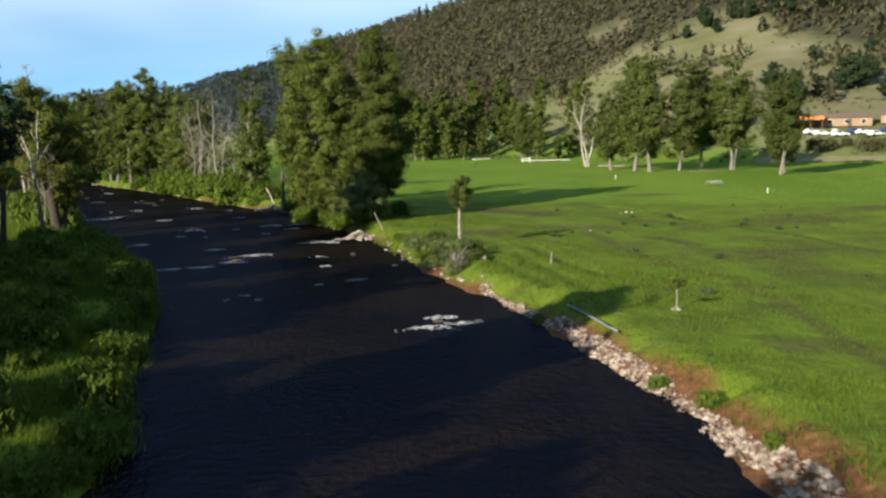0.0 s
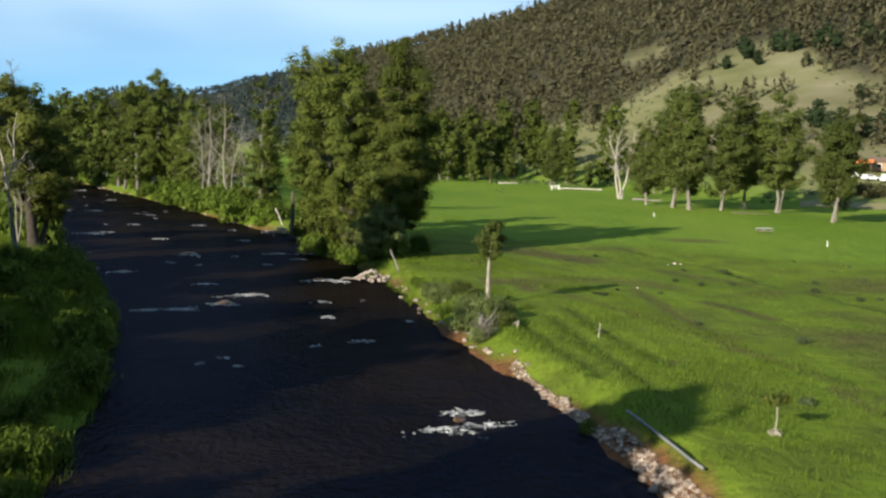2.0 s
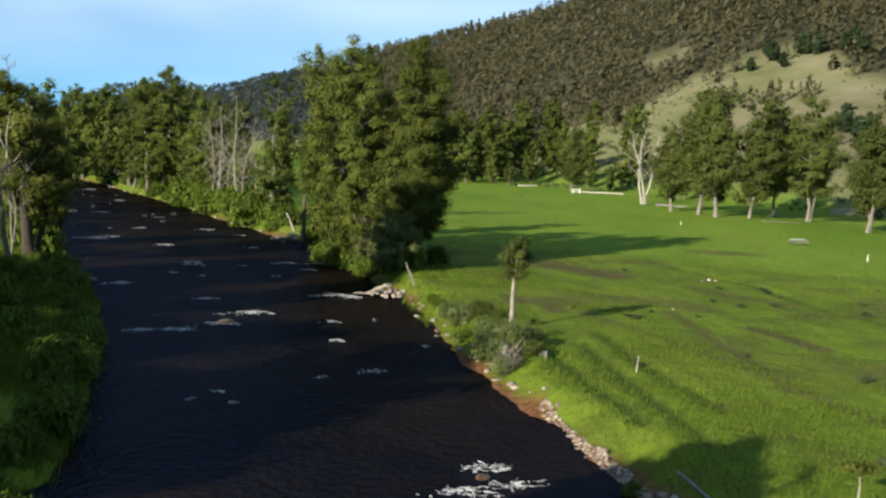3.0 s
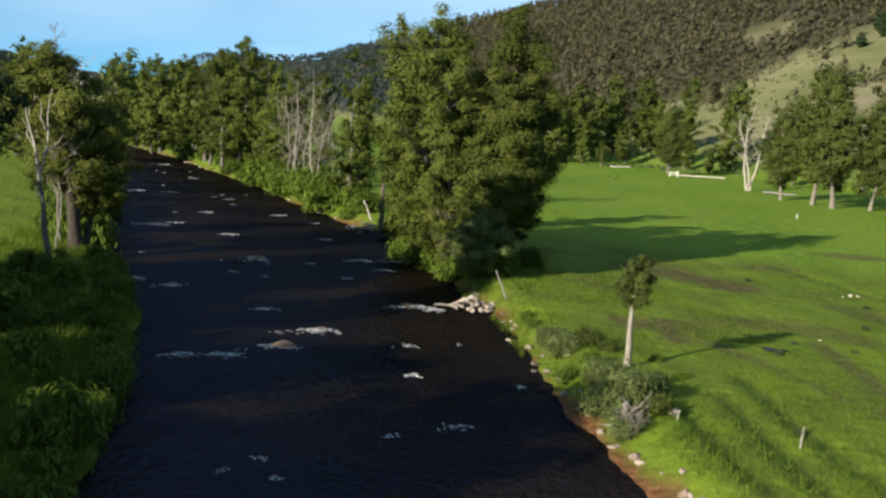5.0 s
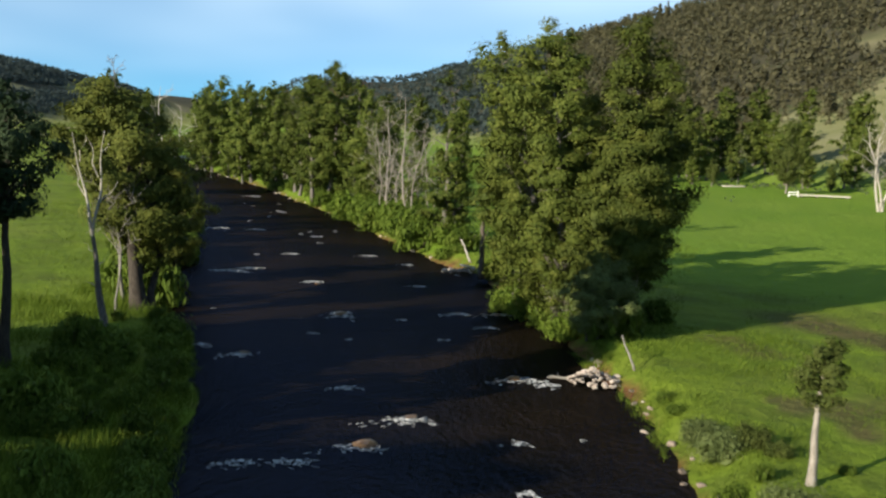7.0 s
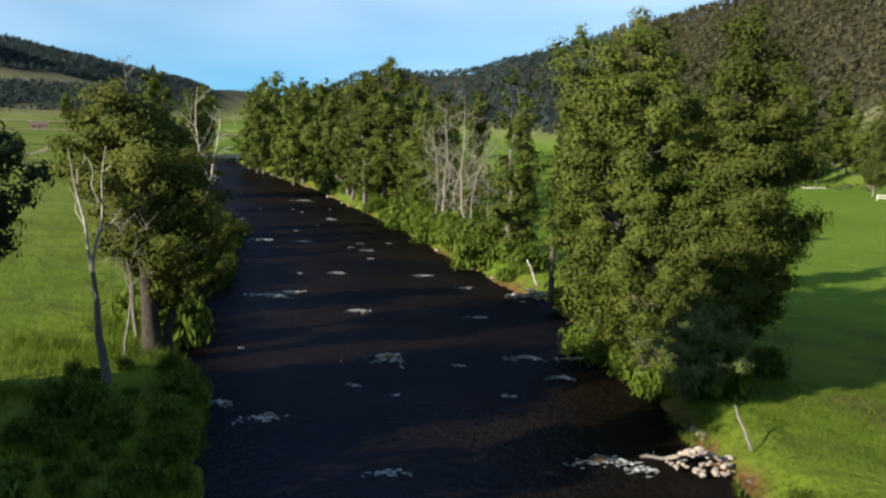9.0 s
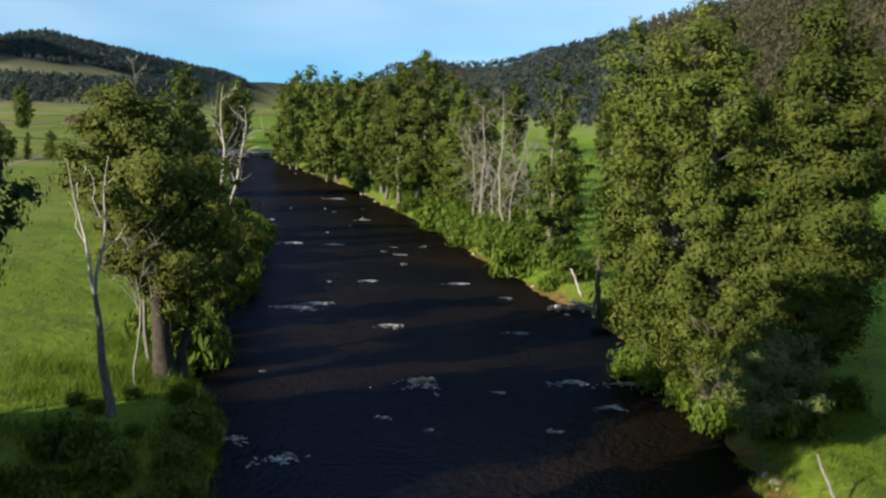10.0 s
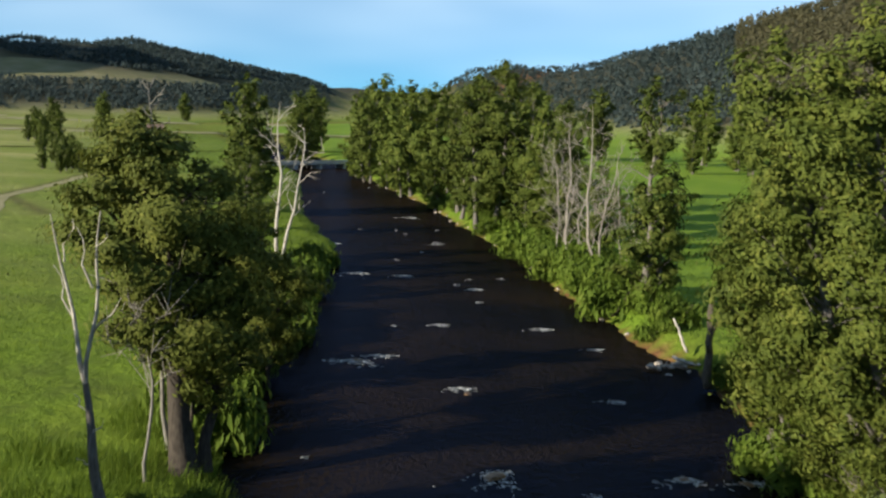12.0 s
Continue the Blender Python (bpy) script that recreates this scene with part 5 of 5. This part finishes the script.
for sx in (-0.85, 0.85):
    boxes("cross_beam", [(sx, 0, 0.42, 0.08, 1.6, 0.1), (sx, 0, 0.71, 0.08, 0.8, 0.08)], M_DARKWOOD, tab)
    for sy in (-0.45, 0.45):
        boxes("leg", [(sx * 0.96, sy, 0.37, 0.09, 0.09, 0.75)], M_DARKWOOD, tab)

# low white footbridge and its white gate on the far meadow
deck = thing("footbridge", 14.2, 304, float(ground_z(14.2, 304)), "long low whitewashed timber footbridge over a ditch", "bridge", rz=2)
boxes("deck", [(0, 0, 0.45, 11.6, 1.6, 0.16)], M_WHITE, deck)
for sy in (-0.75, 0.75):
    boxes("side_beam", [(0, sy, 0.52, 11.6, 0.16, 0.2)], M_PALEWOOD, deck)
for sx in (-5, -1.7, 1.7, 5):
    boxes("support", [(sx, 0, 0.2, 0.3, 1.5, 0.6)], M_DARKWOOD, deck)
gate = thing("white_gate", 7.4, 303.6, float(ground_z(7.4, 303.6)), "small white painted timber gate frame", "gate")
boxes("gate_post", [(-1.0, 0, 0.65, 0.22, 0.22, 1.3)], M_WHITE, gate)
boxes("gate_post", [(1.0, 0, 0.8, 0.22, 0.22, 1.6)], M_WHITE, gate)
boxes("rail", [(0, 0, 1.15, 1.9, 0.1, 0.2)], M_WHITE, gate)
boxes("rail", [(0, 0, 0.6, 1.9, 0.12, 0.16)], M_WHITE, gate)

# bridge over the river
br = thing("road_bridge", -175, 329.5, 0.0, "low pale concrete road bridge crossing the river", "bridge", rz=64)
boxes("deck", [(0, 0, 1.5, 34, 5.0, 0.35)], M_CONCRETE, br)
for sy in (-2.4, 2.4):
    boxes("parapet", [(0, sy, 1.95, 34, 0.25, 0.5)], M_CONCRETE, br)
for sx in (-8, 0, 8):
    boxes("pier", [(sx, 0, 0.4, 0.8, 4.4, 1.9)], M_CONCRETE, br)

# ---- yard at the foot of the hill ----


def vehicle(x, y, rz, paint, label):
    """A parked pick-up or estate car: body, cabin glass, wheels."""
    ob = thing("parked_car", x, y, float(ground_z(x, y)), label, "car", "parked vehicles", rz)
    bm = bmesh.new()
    prof = [(-2.3, 0.35), (2.3, 0.35), (2.35, 0.75), (1.3, 0.95), (-2.3, 1.0)]
    cab = [(-2.1, 0.98), (0.95, 0.95), (0.3, 1.5), (-1.6, 1.52)]
    for pts, half in ((prof, 0.88), (cab, 0.74)):
        ring_a = [bm.verts.new((px, -half, pz)) for px, pz in pts]
        ring_b = [bm.verts.new((px, half, pz)) for px, pz in pts]
        n = len(pts)
        bm.faces.new(ring_a[::-1])
        bm.faces.new(ring_b)
        for i in range(n):
            bm.faces.new((ring_a[i], ring_a[(i + 1) % n], ring_b[(i + 1) % n], ring_b[i]))
    bmesh.ops.bevel(bm, geom=bm.edges[:], offset=0.06, segments=2, affect="EDGES")
    part("body", bm, paint, ob)
    for sy in (-0.75, 0.75):
        boxes("side_window", [(-0.6, sy, 1.24, 1.7, 0.03, 0.34)], M_GLASS, ob)
    for sx in (-1.45, 1.45):
        for sy in (-0.82, 0.82):
            bm = bmesh.new()
            bmesh.ops.create_cone(bm, cap_ends=True, segments=14, radius1=0.34, radius2=0.34, depth=0.22, matrix=Matrix.Translation((sx, sy, 0.34)) @ Matrix.Rotation(radians(90), 4, "X"))
            part("wheel", bm, M_RUBBER, ob)


def polar(az, d):
    return d * math.sin(radians(az)), d * math.cos(radians(az))


for az, d, rz, paint, label in [(16.25, 303, 20, "M_WHITEPAINT", "white parked car on the gravel yard"), (16.75, 301, 15, "M_WHITEPAINT", "white parked car on the gravel yard"), (17.35, 303, 70, "M_GREENPAINT", "pale green parked car on the yard"),
                                (17.6, 300, 12, "M_WHITEPAINT", "white parked car on the gravel yard"), (18.35, 303, 8, "M_BLUEPAINT", "dark blue parked car on the yard"), (18.75, 302, 10, "M_WHITEPAINT", "white parked car on the gravel yard"), (19.3, 300, 25, "M_WHITEPAINT", "white parked car on the gravel yard"), (19.9, 304, 5, "M_BLUEPAINT", "dark blue parked car on the yard")]:
    vehicle(*polar(az, d), rz, {"M_WHITEPAINT": M_WHITEPAINT, "M_GREENPAINT": M_GREENPAINT, "M_BLUEPAINT": M_BLUEPAINT}[paint], label)


def house(x, y, rz, w, d, h, rise, wall, roof, label, windows=3, name="house", eave=0.5):
    ob = thing(name, x, y, float(ground_z(x, y)) - 0.3, label, "building", "yard buildings", rz)
    boxes("wall", [(0, 0, h / 2, w, d, h)], wall, ob)
    bm = bmesh.new()
    ex, ey = w / 2 + eave, d / 2 + eave
    pts = [(-ex, -ey, h), (ex, -ey, h), (ex, ey, h), (-ex, ey, h), (-ex, 0, h + rise), (ex, 0, h + rise)]
    low = [bm.verts.new(p) for p in pts]
    for f in ((0, 1, 5, 4), (2, 3, 4, 5), (0, 4, 3), (1, 2, 5), (3, 2, 1, 0)):
        bm.faces.new([low[i] for i in f])
    part("roof", bm, roof, ob)
    for i in range(windows):
        wx = -w / 2 + w * (i + 0.5) / windows
        win = boxes("window", [(wx, -d / 2 - 0.02, h * 0.55, 1.2, 0.08, 1.2)], M_WHITE, ob)
        pane = boxes("pane", [(wx, -d / 2 - 0.07, h * 0.55, 1.0, 0.03, 1.0)], M_GLASS, win)
    boxes("door", [(w * 0.06, -d / 2 - 0.03, 1.05, 0.95, 0.07, 2.1)], M_DARKWOOD, ob)
    return ob


house(*polar(17.9, 314), -18, 13, 7, 2.4, 1.3, M_TANWALL, M_BROWNROOF, "long low tan house with brown roof")
house(*polar(20.5, 316), -20, 11, 7, 2.4, 1.3, M_TANWALL, M_BROWNROOF, "long low tan house with brown roof")
# open shed with an orange roof
sx0, sy0 = polar(15.9, 308)
shed = thing("open_shed", sx0, sy0, float(ground_z(sx0, sy0)) - 0.2, "open-sided shed with a bright orange roof", "building", "yard buildings", -16)
boxes("back_wall", [(0, 3, 1.6, 9, 0.2, 3.2)], M_DARKWOOD, shed)
for sx in (-4.3, -1.4, 1.4, 4.3):
    boxes("post", [(sx, -2.8, 1.6, 0.22, 0.22, 3.2)], M_DARKWOOD, shed)
bm = bmesh.new()
for i in range(8):
    box(bm, -4.4 + i * 1.25, 0, 3.55 + 0.12 * (i % 2), 1.24, 7.0, 0.9)
part("roof", bm, M_ORANGE, shed, "bright orange sheet roof")
YARDBUSH = [shrub_mesh(67 + i, 1.6, 2.0, 0.2, M_OLIVE) for i in range(2)]
for az, d, size in [(16.3, 283, 1.3), (16.75, 281, 1.5), (17.2, 284, 1.3), (17.9, 288, 1.0), (18.6, 284, 1.1), (19.1, 280, 1.5), (19.5, 282, 1.2), (20.1, 280, 1.5), (15.0, 284, 1.2)]:
    plant_shrub(*polar(az, d), YARDBUSH[int(d) % 2], "rounded olive shrub at the edge of the yard", "yard shrubs", size, az * 90)
# dark junipers on the slope above the yard
JUNIPER = [tree_parts(55 + i, [(0, 0, 9, 5.0, 0.3, 0.2, 0), (0.5, 0.3, 6, 5.0, 0.2, 0.6, 0.2)], 0.3, 0.9, M_DARKWOOD, M_PINE, clump=0.14, every=3) for i in range(2)]
for i, (az, d, size) in enumerate([(15.2, 352, 1.1), (16.5, 356, 0.75), (17.7, 366, 1.15), (18.35, 370, 1.25), (19.0, 385, 0.8), (19.9, 350, 0.8), (14.2, 372, 1.0), (16.2, 420, 0.6), (18.9, 430, 0.7), (12.5, 520, 1.1), (12.15, 527, 0.9), (12.9, 514, 1.0), (14.3, 505, 0.95), (14.65, 510, 1.1), (15.0, 500, 0.9), (10.6, 540, 0.9), (10.9, 520, 1.0), (11.4, 498, 0.7), (9.8, 505, 0.7), (13.6, 480, 0.6), (16.4, 520, 1.0), (17.2, 500, 0.9)]):
    plant_tree("juniper", JUNIPER[i % 2], *polar(az, d), "dark rounded juniper on the dry slope", "tree", "hill junipers", i * 95, None, size)
fx, fy = -395.0, 520.0
house(fx, fy, 40, 9, 6, 2.6, 1.6, M_TANWALL, M_BROWNROOF, "small distant farm house at the field's edge", 2)

# ---- tracks and ditches across the western hay fields ----


def strip(name, pts, width, mat, label, lift=0.05):
    """A ribbon laid on the ground along a polyline."""
    line = []
    for (ax, ay), (bx, by) in zip(pts, pts[1:]):
        n = max(2, int(math.hypot(bx - ax, by - ay) / 4))
        line += [(ax + (bx - ax) * k / n, ay + (by - ay) * k / n) for k in range(n)]
    line = np.array(line + [pts[-1]], float)
    t = np.gradient(line, axis=0)
    t /= np.linalg.norm(t, axis=1)[:, None]
    side = np.column_stack([-t[:, 1], t[:, 0]])
    wob = 1 + 0.2 * np.sin(np.arange(len(line)) * 1.7)
    rows = [line + side * width * k * wob[:, None] for k in (-0.5, -0.17, 0.17, 0.5)]
    v = np.stack([np.column_stack([r, ground_z(r[:, 0], r[:, 1]) + lift]) for r in rows], 1).reshape(-1, 3)
    n = len(line)
    i, j = np.meshgrid(np.arange(n - 1), np.arange(3), indexing="ij")
    q = np.stack([i * 4 + j + 1, i * 4 + j, (i + 1) * 4 + j, (i + 1) * 4 + j + 1], -1).reshape(-1, 4)
    tagged(new(name, raw_mesh(name, v, q, mat, True)), label, "track", kind="structure")


strip("farm_track", [(-118, 160), (-146, 190), (-165, 209), (-188, 251), (-235, 330), (-300, 430)], 2.6, M_TRACK, "pale worn farm track through the hay field")
strip("ditch", [(-480, 250), (-304, 336), (-240, 372), (-200, 400)], 4.0, M_DITCH, "dark weedy ditch across the hay field", 0.12)
strip("stubble_strip", [(-700, 420), (-420, 470), (-372, 517), (-250, 560)], 26, M_TRACK, "strip of dry yellow stubble in the field", 0.25)
strip("stubble_strip", [(-900, 640), (-600, 640), (-420, 700)], 40, M_TRACK, "strip of dry yellow stubble in the field", 0.3)
strip("yard_track", [polar(a, 270) for a in (13.5, 15, 16.5, 18, 19.5, 21, 24)], 7, M_TRACK, "pale dry verge below the parked cars", 0.12)
